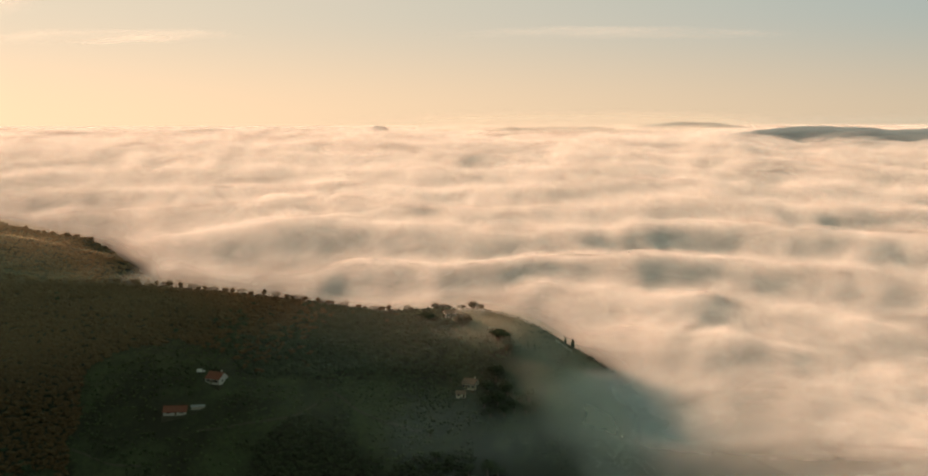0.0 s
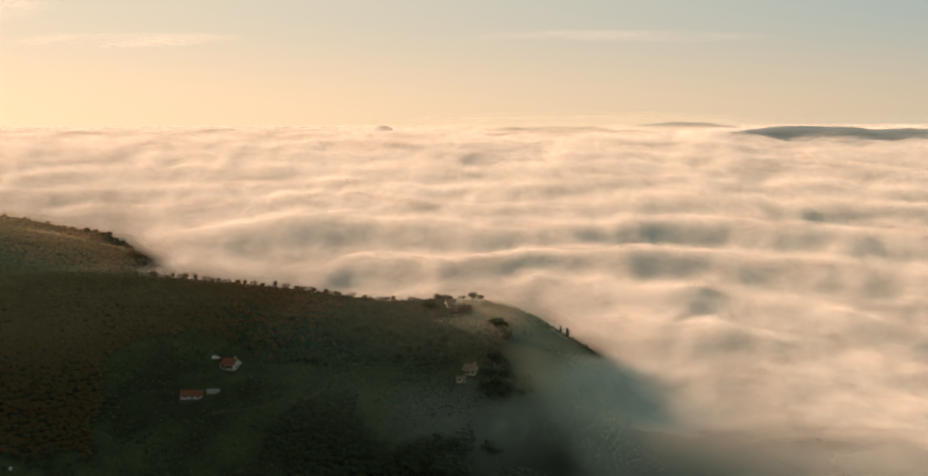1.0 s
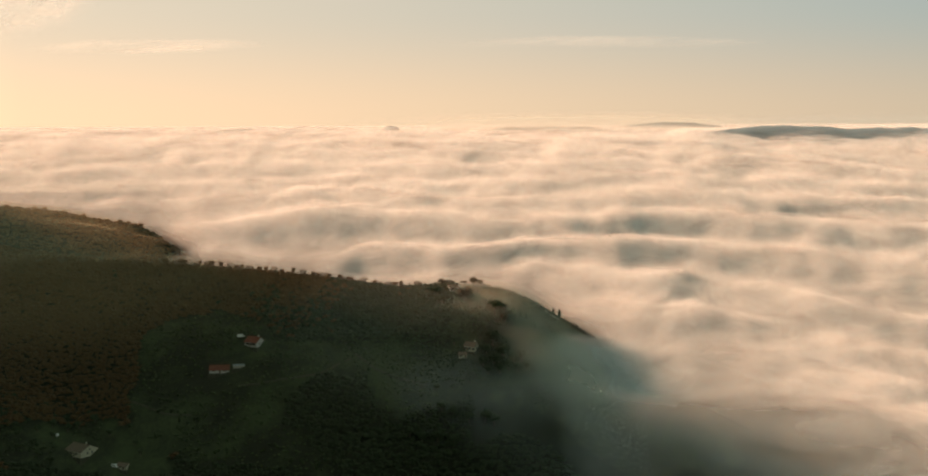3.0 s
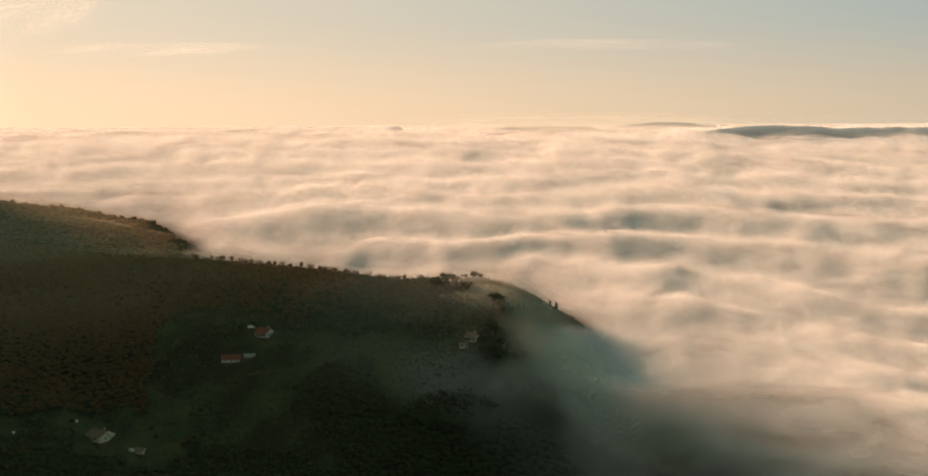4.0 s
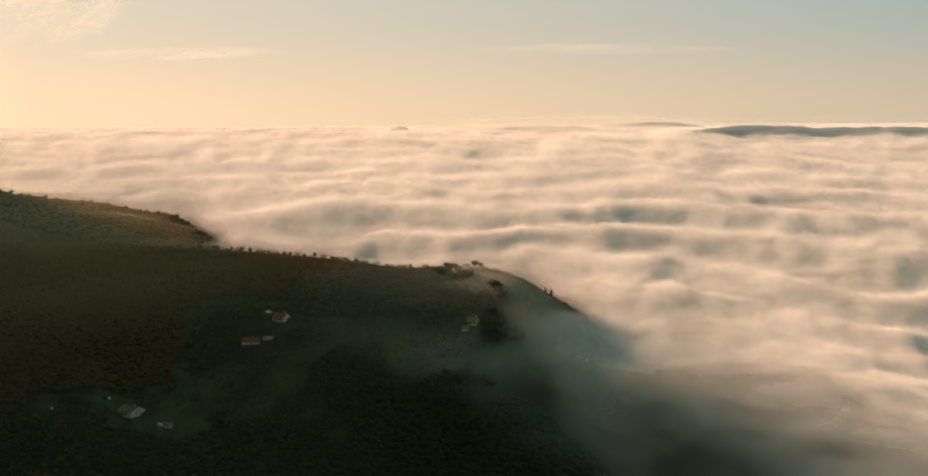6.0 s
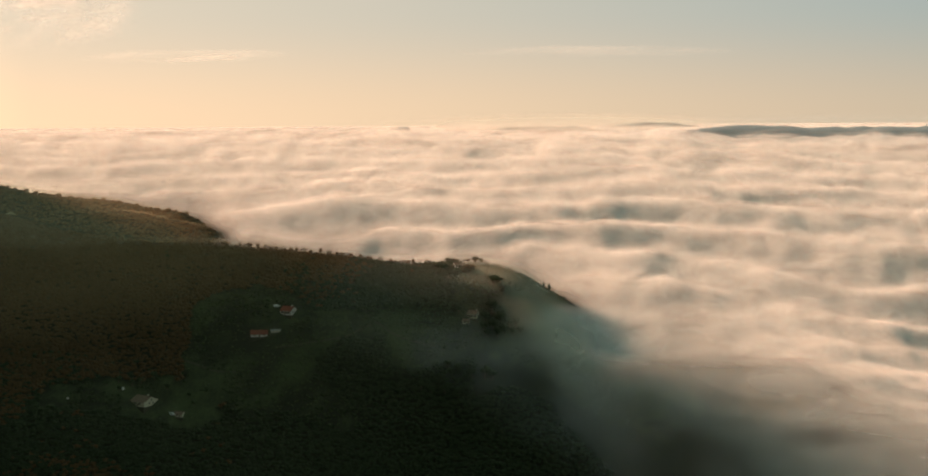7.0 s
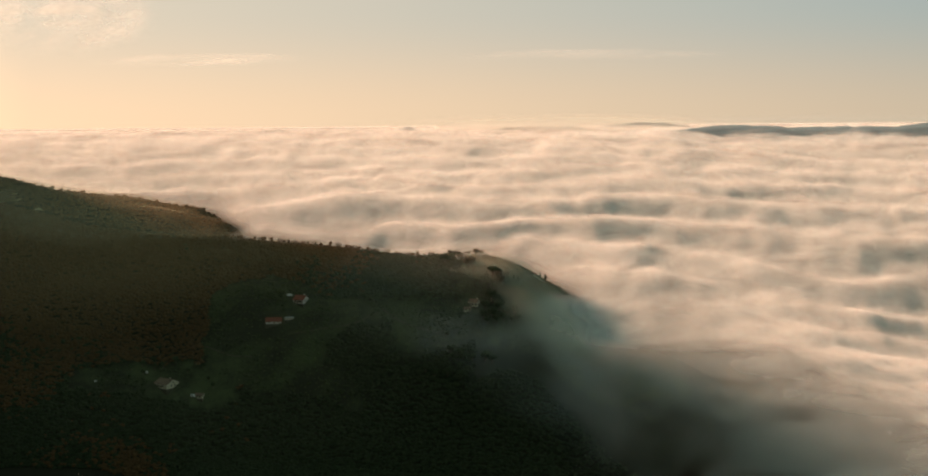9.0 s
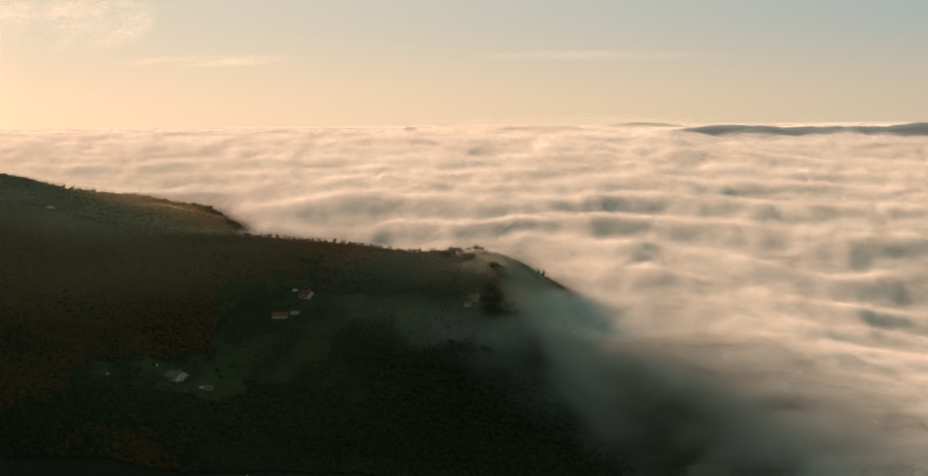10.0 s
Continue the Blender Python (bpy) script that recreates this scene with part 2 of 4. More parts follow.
def land(x, y):
    """Height of the ground: the near wooded spur, the hill behind it and the valley floor under the fog."""
    x, y = np.asarray(x, float), np.asarray(y, float)
    ry, rz = soft_interp(x, RIDGE_X, RIDGE_Y, 12), soft_interp(x, RIDGE_X, RIDGE_Z, 8)
    s = ry - y
    front = rz - soft_interp(np.maximum(s, 0), FALL_S, FALL_Z, 8) + 1.8
    front = front - 7 * np.clip((x + 60) / 50, 0, 1) * np.clip((s - 25) / 20, 0, 1)
    rear = rz - 0.42 * np.maximum(-s, 0) ** 1.06
    spur = np.where(s > 0, np.minimum(front, rz), rear)
    bz = soft_interp(x, BACK_X, BACK_Z, 8)
    d = y - np.interp(x, (-700, -374, -239, -150), (790, 775, 772, 770))
    rear_hill = bz - np.where(d < 0, 0.72 * np.abs(d), 0.5 * np.abs(d))
    # a lower toe stands before its end
    d = y - 757
    toe = soft_interp(x, TOE_X, TOE_Z, 4) - np.where(d < 0, 0.7, 0.8) * np.abs(d)
    # an unseen hill, added out of view, keeps the sun off the near flank
    shade = np.interp(y, (380, 560, 672, 735, 779, 805, 823), (640, 630, 620, 611, 600, 578, 528))
    sun_blocker = 170 + (shade - 170) - 1.7 * np.maximum(np.abs(x + 705) - 50, 0) - 12.0 * np.maximum(y - 823, 0)
    h = np.maximum(np.maximum(np.maximum(spur, rear_hill), np.maximum(sun_blocker, toe)), 45.0)
    rough = fbm(x / 60, y / 60, 5, 4) - 0.5
    return h + rough * np.clip(np.abs(s) / 25, 0.25, 1.0) * 5.0


# long crests and hollows of the fog: both ends in plan, half width, height or depth
CRESTS_NEAR = [
    (-66, 752, -3, 756, 9, 5), (-3, 756, 26, 758, 8, 4), (50, 760, 100, 758, 10, 6), (111, 756, 156, 754, 10, 5), (134, 720, 169, 718, 13, 5),
    (206, 721, 249, 720, 12, 4), (259, 692, 301, 690, 12, 7), (162, 612, 199, 612, 11, 6), (227, 617, 262, 611, 12, 5), (89, 686, 195, 688, 14, 4),
    (89, 668, 160, 663, 10, 3.5),
]
CRESTS_FAR = [
    (-205, 764, -166, 778, 9, 5), (-166, 779, -104, 788, 10, 5), (-104, 788, -3, 792, 11, 5), (-3, 796, 11, 797, 7, 3.5), (40, 792, 98, 786, 9, 5),
    (117, 790, 175, 792, 9, 5), (189, 779, 248, 776, 12, 6), (286, 817, 309, 816, 8, 3.5), (139, 808, 183, 808, 8, 3.5), (-107, 813, -42, 806, 9, 4),
]
HOLLOWS_NEAR = [
    (-85, 770, -9, 766, 12, 5), (0, 769, 48, 768, 12, 7), (74, 767, 169, 763, 11, 5), (255, 746, 309, 746, 11, 4), (144, 750, 171, 750, 9, 4),
    (269, 702, 318, 696, 11, 5), (184, 652, 200, 633, 10, 6),
]
HOLLOWS_FAR = [
    (-165, 894, -91, 892, 8, 2.5), (-287, 918, -240, 917, 7, 2), (-153, 845, -82, 844, 9, 4), (-132, 850, -3, 818, 9, 6), (-52, 802, -7, 800, 9, 6),
    (-196, 814, -127, 812, 10, 4), (-372, 828, -291, 830, 11, 3.5), (27, 858, 79, 857, 8, 3), (-3, 806, 50, 804, 9, 5), (88, 802, 132, 801, 8, 4),
    (201, 831, 259, 830, 9, 4), (277, 826, 361, 825, 9, 5), (179, 798, 231, 798, 9, 4), (248, 802, 353, 800, 9, 5),
]


def banks(x, y):
    total = 0.0
    for sign, bank in ((1, CRESTS_NEAR), (1, CRESTS_FAR), (-1, HOLLOWS_NEAR), (-1, HOLLOWS_FAR)):
        for x0, y0, x1, y1, w, h in bank:
            dx, dy = x1 - x0, y1 - y0
            along = np.clip(((x - x0) * dx + (y - y0) * dy) / (dx * dx + dy * dy), 0, 1)
            d2 = ((x - x0 - along * dx) / 2.2) ** 2 + (y - y0 - along * dy) ** 2
            total = total + (h if sign > 0 else -0.3 * h) * np.exp(-d2 / (w * w))
    return total


def nose_distance(x, y):
    """How far a place lies out from the edge of the thin fog round the nose of the spur."""
    return x - soft_interp(y, (200, 392, 571, 615, 650, 900), (260, 220, 168, 122, 62, 62), 12) - 3.6 * np.maximum(y - 642 - 0.45 * np.maximum(x - 28, 0), 0) * np.clip((92 - x) / 36, 0, 1)


def fog_depth(x, y, z):
    """How thick the fog is under a point of its top: the whole way down, but thin round the nose of the spur."""
    q = nose_distance(x, y)
    # thinned further out too, so dark ground shows through in place of shade
    thin = np.interp(q, (-85, -35, 0, 25, 60, 100, 150), (0, 3.5, 8, 11, 14, 18, 34)) + 5 * (fbm(x / 46, y / 26, 91, 3) - 0.5)
    thin = thin + 30 * np.exp(-((x - 112) / 26) ** 2 - ((y - 676) / 34) ** 2)
    w = np.clip((700 - y) / 40, 0, 1) * np.clip((250 - q) / 150, 0, 1)
    depth = np.maximum(z - land(x, y), 0)
    return depth + (np.clip(thin, 0, None) - depth) * w * np.clip(depth / 3, 0, 1)


# rows of fog banks follow one another, closer and closer towards the horizon
ROW_Y = np.array((400, 460, 510, 556, 600, 640, 668, 690, 722, 758, 790, 812, 831, 848, 863, 877, 891, 906, 922, 940, 960, 985, 1015, 1050, 1100, 1200), float)
ROW_N = np.arange(len(ROW_Y)) + 0.72


def banked(x, y):
    """Moves places so that an even slope breaks into banks with steep fronts and flat or sagging backs."""
    wide = 1 + 1.2 * np.clip((y - 760) / 90, 0, 1)
    lumps = 1.7 * (2 * fbm(x / (60 * wide), y / 80, 141, 2) - 1) ** 2 + 0.15
    n = np.interp(y, ROW_Y, ROW_N) + 1.5 * (fbm(x / 170, y / 90, 131, 3) - 0.5) - 0.24 * (lumps - 0.3)
    f = n - np.floor(n)
    up, sag = np.clip(f / 0.72, 0, 1), np.clip((f - 0.72) / 0.28, 0, 1)
    g = 1.14 * up * up * (3 - 2 * up) - 0.14 * sag * sag * (3 - 2 * sag)
    there = np.interp(np.interp(y, ROW_Y, ROW_N) + (g - f), ROW_N, ROW_Y)
    thin = np.clip((705 - y) / 40, 0, 1) * np.clip((200 - nose_distance(x, y)) / 140, 0, 1)
    share = (1 - 0.85 * thin) * np.clip(2.6 * (fbm(x / (95 * wide), y / 55, 151, 2) - 0.22), 0.12, 0.56) * np.clip((y - 560) / 60, 0, 1) * np.clip((1050 - y) / 60, 0, 1)
    return y + (there - y) * share


def sea(x, y):
    """Height of the top of the sea of fog."""
    x, y = np.asarray(x, float), np.asarray(y, float)
    by = banked(x, y)
    base = soft_interp(by, (-5000, 0, 250, 450, 560, 640, 690, 740, 790, 840, 875, 900, 930, 1000, 5000), (60, 80, 95, 108, 122, 142, 167, 199, 236, 268, 285.5, 292, 295.3, 297, 297.5), 10)
    # the pool in the hollow between the two hills lies lower
    pool = soft_interp(by, (600, 700, 735, 770, 810, 850, 890, 930, 1000, 5000), (150, 190, 209, 215, 238, 267, 287, 294, 296.8, 297.5), 14)
    pool = pool - 30 * np.clip((-235 - x) / 45, 0, 1) * np.clip((810 - y) / 30, 0, 1)
    w = np.clip((-30 - x) / 210, 0, 1)
    base = base + (pool - base) * w * w * (3 - 2 * w)
    # it piles up against the nose of the spur
    base = base + 6 * np.exp(-((x - 125) / 42) ** 2 - ((y - 700) / 30) ** 2)
    # over the near flank of the spur it hugs the slope, level with the rest further out
    ground, q = land(x, y), nose_distance(x, y)
    hug = ground + np.interp(q, (-100, -50, 0, 40, 90), (-4, 3, 9, 12, 14))
    level = 6 * np.logaddexp(hug / 6, (base - 4) / 6)
    v = np.clip((q + 120) / 90, 0, 1)
    thin = ground - 8 + (level - ground + 8) * v * v * (3 - 2 * v)
    thin = -5 * np.logaddexp(-thin / 5, -(164 + 0.3 * (y - 630)) / 5)
    w = np.clip((700 - y) / 40, 0, 1) * np.clip((190 - q) / 120, 0, 1)
    # away from the spur the top sinks gently to the right
    base = base - 0.15 * np.clip(x - 180, 0, 420) * np.clip((750 - y) / 80, 0, 1) - 0.05 * np.clip(x - 120, 0, 300) * np.clip((y - 670) / 80, 0, 1) * np.clip((900 - y) / 60, 0, 1)
    base = base - 4.0 * np.clip((x - 185) / 50, 0, 1) * np.clip((y - 845) / 20, 0, 1) * np.clip((905 - y) / 12, 0, 1)
    base = base + (thin - base) * w * w * (3 - 2 * w)
    calm = np.clip((y - 690) / 90, 0, 1) + np.clip((x - 60) / 160, 0, 1) * np.clip((720 - y) / 60, 0, 1)
    calm = np.clip(calm, 0.12, 1.0)
    reach = np.clip((960 - y) / 220, 0.10, 1.0)
    wx, wy = x + 34 * (fbm(x / 90, y / 60, 61, 2) - 0.5), y + 18 * (fbm(x / 80, y / 50, 67, 2) - 0.5)
    far = np.clip((y - 700) / 150, 0, 1)
    lx = 1 + 1.6 * far
    near = np.clip((730 - y) / 80, 0, 1)
    billow = rounded(2 * fbm(wx / (74 * lx), wy / 40, 24, 2) - 1, 0.14) * 2.2
    puffs = rounded(2 * fbm(wx / (33 * lx), wy / 19, 35, 2) - 1) * 2.0
    tufts = rounded(2 * fbm(wx / (14 * lx), wy / 9, 45, 2) - 1) * 2.0
    swell = fbm(wx / (170 * lx), wy / 70, 51, 2) - 0.5
    return base + 0.55 * banks(wx, wy) * np.clip(calm * 1.3, 0, 1) + calm * reach * (3.0 * swell + 2.4 * (billow - 0.5) + (2.4 - 0.8 * near) * (puffs - 0.5) + (1.0 - 0.6 * near) * (tufts - 0.5))


# ---- mesh helpers ----
def mesh_arrays(name, verts, faces, smooth=False):
    """A mesh from an array of points and an array of triangles or quads."""
    verts, faces = np.asarray(verts, np.float32), np.asarray(faces, np.int32)
    me = bpy.data.meshes.new(name)
    k = faces.shape[1]
    me.vertices.add(len(verts))
    me.vertices.foreach_set("co", verts.ravel())
    me.loops.add(faces.size)
    me.loops.foreach_set("vertex_index", faces.ravel())
    me.polygons.add(len(faces))
    me.polygons.foreach_set("loop_start", np.arange(0, faces.size, k, dtype=np.int32))
    me.polygons.foreach_set("use_smooth", np.full(len(faces), smooth))
    me.update(calc_edges=True)
    return me


def add_values(me, name, values):
    me.attributes.new(name, "FLOAT", "POINT").data.foreach_set("value", np.asarray(values, np.float32))


def part(name, bm, material, parent, label=""):
    me = bpy.data.meshes.new(name)
    bm.to_mesh(me)
    bm.free()
    me.materials.append(material)
    ob = new(name, me)
    ob.parent = parent
    return tagged(ob, label)


def graded(lo, fine_lo, fine_hi, hi, step, grow=1.18):
    """Grid lines: even between fine_lo and fine_hi, then wider and wider to lo and hi."""
    mid = list(np.arange(fine_lo, fine_hi + step / 2, step))
    for end, sign in ((hi, 1), (lo, -1)):
        side, s, p = [], step, mid[-1] if sign > 0 else mid[0]
        while (end - p) * sign > 0:
            s *= grow
            p += sign * s
            side.append(end if (end - p) * sign < s * 0.5 else p)
            if side[-1] == end:
                break
        mid = mid + side if sign > 0 else side[::-1] + mid
    return np.array(mid)


def sheet(xs, ys, height, keep=None):
    """A height field over grid lines; keep drops the quads where all four corners are out."""
    gx, gy = np.meshgrid(xs, ys)
    gz = height(gx, gy)
    nx, ny = len(xs), len(ys)
    i = (np.arange(ny - 1)[:, None] * nx + np.arange(nx - 1)[None]).ravel()
    faces = np.stack([i, i + 1, i + 1 + nx, i + nx], 1)
    verts = np.stack([gx.ravel(), gy.ravel(), gz.ravel()], 1)
    if keep is not None:
        k = keep(gx, gy, gz).ravel()
        faces = faces[k[faces].any(1)]
        used = np.zeros(len(verts), bool)
        used[faces.ravel()] = True
        where = np.cumsum(used) - 1
        verts, faces = verts[used], where[faces]
    return verts, faces


def inside(x, y, polygon):
    x, y = np.asarray(x, float), np.asarray(y, float)
    odd = np.zeros(x.shape, bool)
    for (x0, y0), (x1, y1) in zip(polygon, polygon[1:] + polygon[:1]):
        cross = (y0 > y) != (y1 > y)
        odd ^= cross & (x < (x1 - x0) * (y - y0) / ((y1 - y0) or 1e-9) + x0)
    return odd


# open ground among the woods, in plan
GROVE = [(-196, 652), (-174, 665), (-152, 673), (-127, 665), (-103, 654), (-76, 652), (-62, 656), (-40, 652), (-16, 650), (-4, 664), (-11, 682), (-8, 700), (10, 700), (160, 690), (170, 640), (90, 612), (30, 614), (8, 616), (-48, 612), (-58, 628), (-85, 631), (-107, 626), (-109, 612), (-62, 592), (-88, 588), (-146, 598), (-192, 607), (-200, 622)]
YARD = [(-292, 594), (-292, 610), (-240, 618), (-182, 609), (-165, 598), (-180, 591), (-240, 589)]


def is_open(x, y):
    wx, wy = x + 26 * (fbm(x / 26, y / 20, 71, 3) - 0.5), y + 16 * (fbm(x / 26, y / 20, 73, 3) - 0.5)
    return inside(wx, wy, GROVE) | inside(wx, wy, YARD)


# ---- ground ----
v, f = sheet(graded(-5000, -480, 420, 5000, 4.0), graded(-5000, 520, 860, 5000, 4.0), land)
ground_mesh = mesh_arrays("ground", v, f, True)
# grass grows in patches and along the terraces
patches = np.clip(0.1 + 2.2 * (fbm(v[:, 0] / 24, v[:, 1] / 15, 171, 3) - 0.27) + 0.3 * np.sin(v[:, 2] * 1.05 + v[:, 0] / 16), 0, 1.3)
add_values(ground_mesh, "cover", is_open(v[:, 0], v[:, 1]) * patches)
lit_share = np.clip((v[:, 0] + 42) / 24, 0, 1) * np.clip((v[:, 1] - 660) / 14, 0, 1) * np.clip(1.7 * fbm(v[:, 0] / 16, v[:, 1] / 11, 161, 3) - 0.25, 0, 1)
add_values(ground_mesh, "nose_sun", lit_share)
ground_mesh.materials.append(SOIL)
tagged(new("ground", ground_mesh), "dark hillside of woodland soil and rough grass", "ground", kind="structure")

# ---- sea of fog: a dense body with looser layers over it ----
def fog_layer(name, step, lift, material, label, reach, seed):
    """One uneven layer of the fog, above or below its mean top."""
    v, f = sheet(graded(-reach, -560, 560, reach, step), graded(-min(reach, 4900), 330, 1150, reach, step), lambda x, y: sea(x, y) + (lift * np.clip((y - 600) / 130, 0.4, 1) + 5.0 * (fbm(x / 24, y / 17, seed, 4) - 0.5) * np.clip((y - 640) / 90, 0.02, 1)) * np.clip((1100 - y) / 200, 0.12, 1), lambda x, y, z: z > land(x, y) - 3)
    me = mesh_arrays(name, v, f, True)
    add_values(me, "depth", fog_depth(v[:, 0], v[:, 1], v[:, 2]))
    me.materials.append(material)
    return tagged(new(name, me), label, "fog", kind="stuff")


for k, (lift, m) in enumerate(FOG):
    fog_layer("fog_sea", 3.5, lift, m, "rolling sea of peach-lit morning fog filling the valley", 4900, 200 + 10 * k)
for k, m in enumerate(LOOSE_FOG):
    fog_layer("fog_wisps", 3.5, 0.8 + 0.8 * k, m, "loose wisps drifting over the sea of fog", 2600, 300 + 10 * k)


# ---- far hills that stand out of the fog ----
def far_hill(name, xs, zs, y, depth, label):
    lines = np.linspace(xs[0], xs[-1], 240)
    across = np.linspace(-1, 1, 13)

    def height(gx, gy):
        top = soft_interp(gx, xs, zs, 4) + 2.2 * (fbm(gx / 12, gy / 30, 83, 4) - 0.5)
        return 262 + (top - 262) * (1 - np.abs(gy - y) / depth) ** 0.8

    v, f = sheet(lines, y + depth * across * 0.999, height)
    me = mesh_arrays(name, v, f, True)
    me.materials.append(HAZED_WOOD)
    return tagged(new(name, me), label, "hill", "far hills", "structure")


far_hill("far_hill", (176, 188, 207, 228, 252, 285, 301, 340, 372, 395, 415, 428, 445, 480, 540, 640, 760), (284, 293.2, 296, 298.4, 298.3, 297.6, 295.8, 296.4, 296.6, 296.3, 297.9, 300.6, 299, 303, 306, 309, 300), 900, 15, "long wooded hill, coloured blue-grey as through haze, rising out of the fog")
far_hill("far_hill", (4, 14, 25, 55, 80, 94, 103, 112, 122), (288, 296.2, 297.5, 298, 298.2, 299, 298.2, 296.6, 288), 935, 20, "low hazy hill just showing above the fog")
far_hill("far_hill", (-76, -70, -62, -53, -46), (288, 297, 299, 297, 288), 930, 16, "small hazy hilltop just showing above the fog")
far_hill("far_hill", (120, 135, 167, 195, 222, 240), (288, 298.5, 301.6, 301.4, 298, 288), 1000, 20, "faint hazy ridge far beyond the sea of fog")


# ---- trees ----
def blob(n_u, n_v):
    """A closed low ball of quads cut into triangles: points and faces."""
    pts, faces = [(0, 0, 1)], []
    for i in range(1, n_v):
        for j in range(n_u):
            p, q = math.pi * i / n_v, 2 * math.pi * (j + 0.5 * (i % 2)) / n_u
            pts.append((math.sin(p) * math.cos(q), math.sin(p) * math.sin(q), math.cos(p)))
    pts.append((0, 0, -1))
    last = len(pts) - 1
    for j in range(n_u):
        k = (j + 1) % n_u
        faces.append((0, 1 + j, 1 + k))
        for i in range(n_v - 2):
            a, b, c, d = 1 + i * n_u + j, 1 + i * n_u + k, 1 + (i + 1) * n_u + j, 1 + (i + 1) * n_u + k
            faces += [(a, c, b), (b, c, d)]
        faces.append((last, 1 + (n_v - 2) * n_u + k, 1 + (n_v - 2) * n_u + j))
    return np.array(pts, float), np.array(faces)


def crown(rng, lobes, spread, size, flat=1.0, leaves=90, leaf=0.16, n_u=6, n_v=4):
    """Points and triangles of a crown about one unit high and wide: uneven lobes with loose leaf clumps round them."""
    base, tri = blob(n_u, n_v)
    vs, fs, n = [], [], 0
    centres = []
    for _ in range(lobes):
        c = rng.normal(0, 1, 3)
        c = c / np.linalg.norm(c) * spread * rng.uniform(0.3, 1.0) * (1, 1, flat)
        r = size * rng.uniform(0.7, 1.2)
        centres.append((c, r))
        p = base * (1 + rng.uniform(-0.25, 0.25, (len(base), 1))) * r * (1, 1, 0.4 + 0.5 * flat) + c
        vs.append(p), fs.append(tri + n)
        n += len(p)
    for _ in range(leaves):
        c, r = centres[rng.integers(len(centres))]
        d = rng.normal(0, 1, 3)
        d = d / np.linalg.norm(d)
        p = c + d * r * (1, 1, 0.4 + 0.5 * flat) * rng.uniform(0.85, 1.3)
        vs.append(p + rng.normal(0, leaf, (3, 3)))
        fs.append(np.array([[n, n + 1, n + 2]]))
        n += 3
    return np.concatenate(vs), np.concatenate(fs)


rng = np.random.default_rng(7)
SMALL_CROWNS = [crown(rng, 2, 0.24, 0.27, 0.9, 34, 0.095, 5, 3) for _ in range(7)]


def scatter(name, places, widths, heights, crowns, material, sink=0.1):
    """Many crowns joined into one mesh, with one tint a tree."""
    vs, fs, ts, n = [], [], [], 0
    for (x, y, z), w, h in zip(places, widths, heights):
        p, t = crowns[rng.integers(len(crowns))]
        turn = rng.uniform(0, 6.283)
        c, s = math.cos(turn), math.sin(turn)
        q = np.stack([(p[:, 0] * c - p[:, 1] * s) * w, (p[:, 0] * s + p[:, 1] * c) * w, (p[:, 2] + 0.5 - sink) * h], 1) + (x, y, z)
        vs.append(q), fs.append(t + n), ts.append(np.full(len(q), rng.uniform(0.2, 0.8)))
        n += len(q)
    me = mesh_arrays(name, np.concatenate(vs), np.concatenate(fs), True)
    add_values(me, "tint", np.concatenate(ts))
    me.materials.append(material)
    return new(name, me)


def spots(x0, x1, y0, y1, step, ok):
    gx, gy = np.meshgrid(np.arange(x0, x1, step), np.arange(y0, y1, step))
    gx, gy = (gx + rng.uniform(-0.45, 0.45, gx.shape) * step).ravel(), (gy + rng.uniform(-0.45, 0.45, gy.shape) * step).ravel()
    k = ok(gx, gy)
    gx, gy = gx[k], gy[k]
    return np.stack([gx, gy, land(gx, gy)], 1)


def spur_wood(x, y):
    top = soft_interp(x, RIDGE_X, RIDGE_Y, 12)
    return ~is_open(x, y) & (y < top + 14) & (x < 4 + 290 * (y < 594 + 8 * np.sin(x / 23))) & (y > 520)


near = spots(-450, 290, 535, 755, 2.05, spur_wood)
# evergreen oak gathers towards the nose; lower down, more green carries the shadows' tint
green = fbm(near[:, 0] / 45, near[:, 1] / 45, 97, 3) + np.clip((near[:, 0] + 125) / 120, -0.4, 0.7) + np.clip((180 - near[:, 2]) / 110, -0.25, 0.7) + 0.12 * rng.normal(0, 1, len(near)) > 0.60
for name, pick, material, label in (("brown_woodland", ~green, WOOD_LEAF, "dense brown autumn woodland covering the shaded spur"), ("evergreen_woodland", green, GREEN_LEAF, "dark green evergreen oak wood on the spur")):
    k = int(pick.sum())
    tagged(scatter(name, near[pick], rng.uniform(4.8, 7.2, k), rng.uniform(3.2, 4.6, k), SMALL_CROWNS, material, 0.36), label, "woodland", kind="stuff")
back = spots(-600, -150, 735, 796, 2.4, lambda x, y: (land(x, y) > 200) & (y > soft_interp(x, RIDGE_X, RIDGE_Y, 12) + 16))
k = len(back)
tagged(scatter("hill_woodland", back, rng.uniform(3.6, 5.2, k), rng.uniform(2.4, 3.6, k), SMALL_CROWNS, DRY_LEAF, 0.3), "brown woodland covering the hill behind the spur", "woodland", kind="stuff")

# olive trees in contour rows on the open ground
gx, gy = np.meshgrid(np.arange(-205, 5, 2.4), np.arange(585, 680, 3.8))
gx, gy = (gx + rng.normal(0, 0.8, gx.shape)).ravel(), (gy + rng.normal(0, 1.0, gy.shape) + 2.0 * np.sin(gx.ravel() / 19)[None].reshape(gx.shape)).ravel()
clear = [(-127.5, 647, 10), (-146.5, 635, 10), (-134.5, 634, 7), (-137, 652, 5)]
k = inside(gx, gy, GROVE) & (fbm(gx / 30, gy / 30, 101, 2) > 0.33)
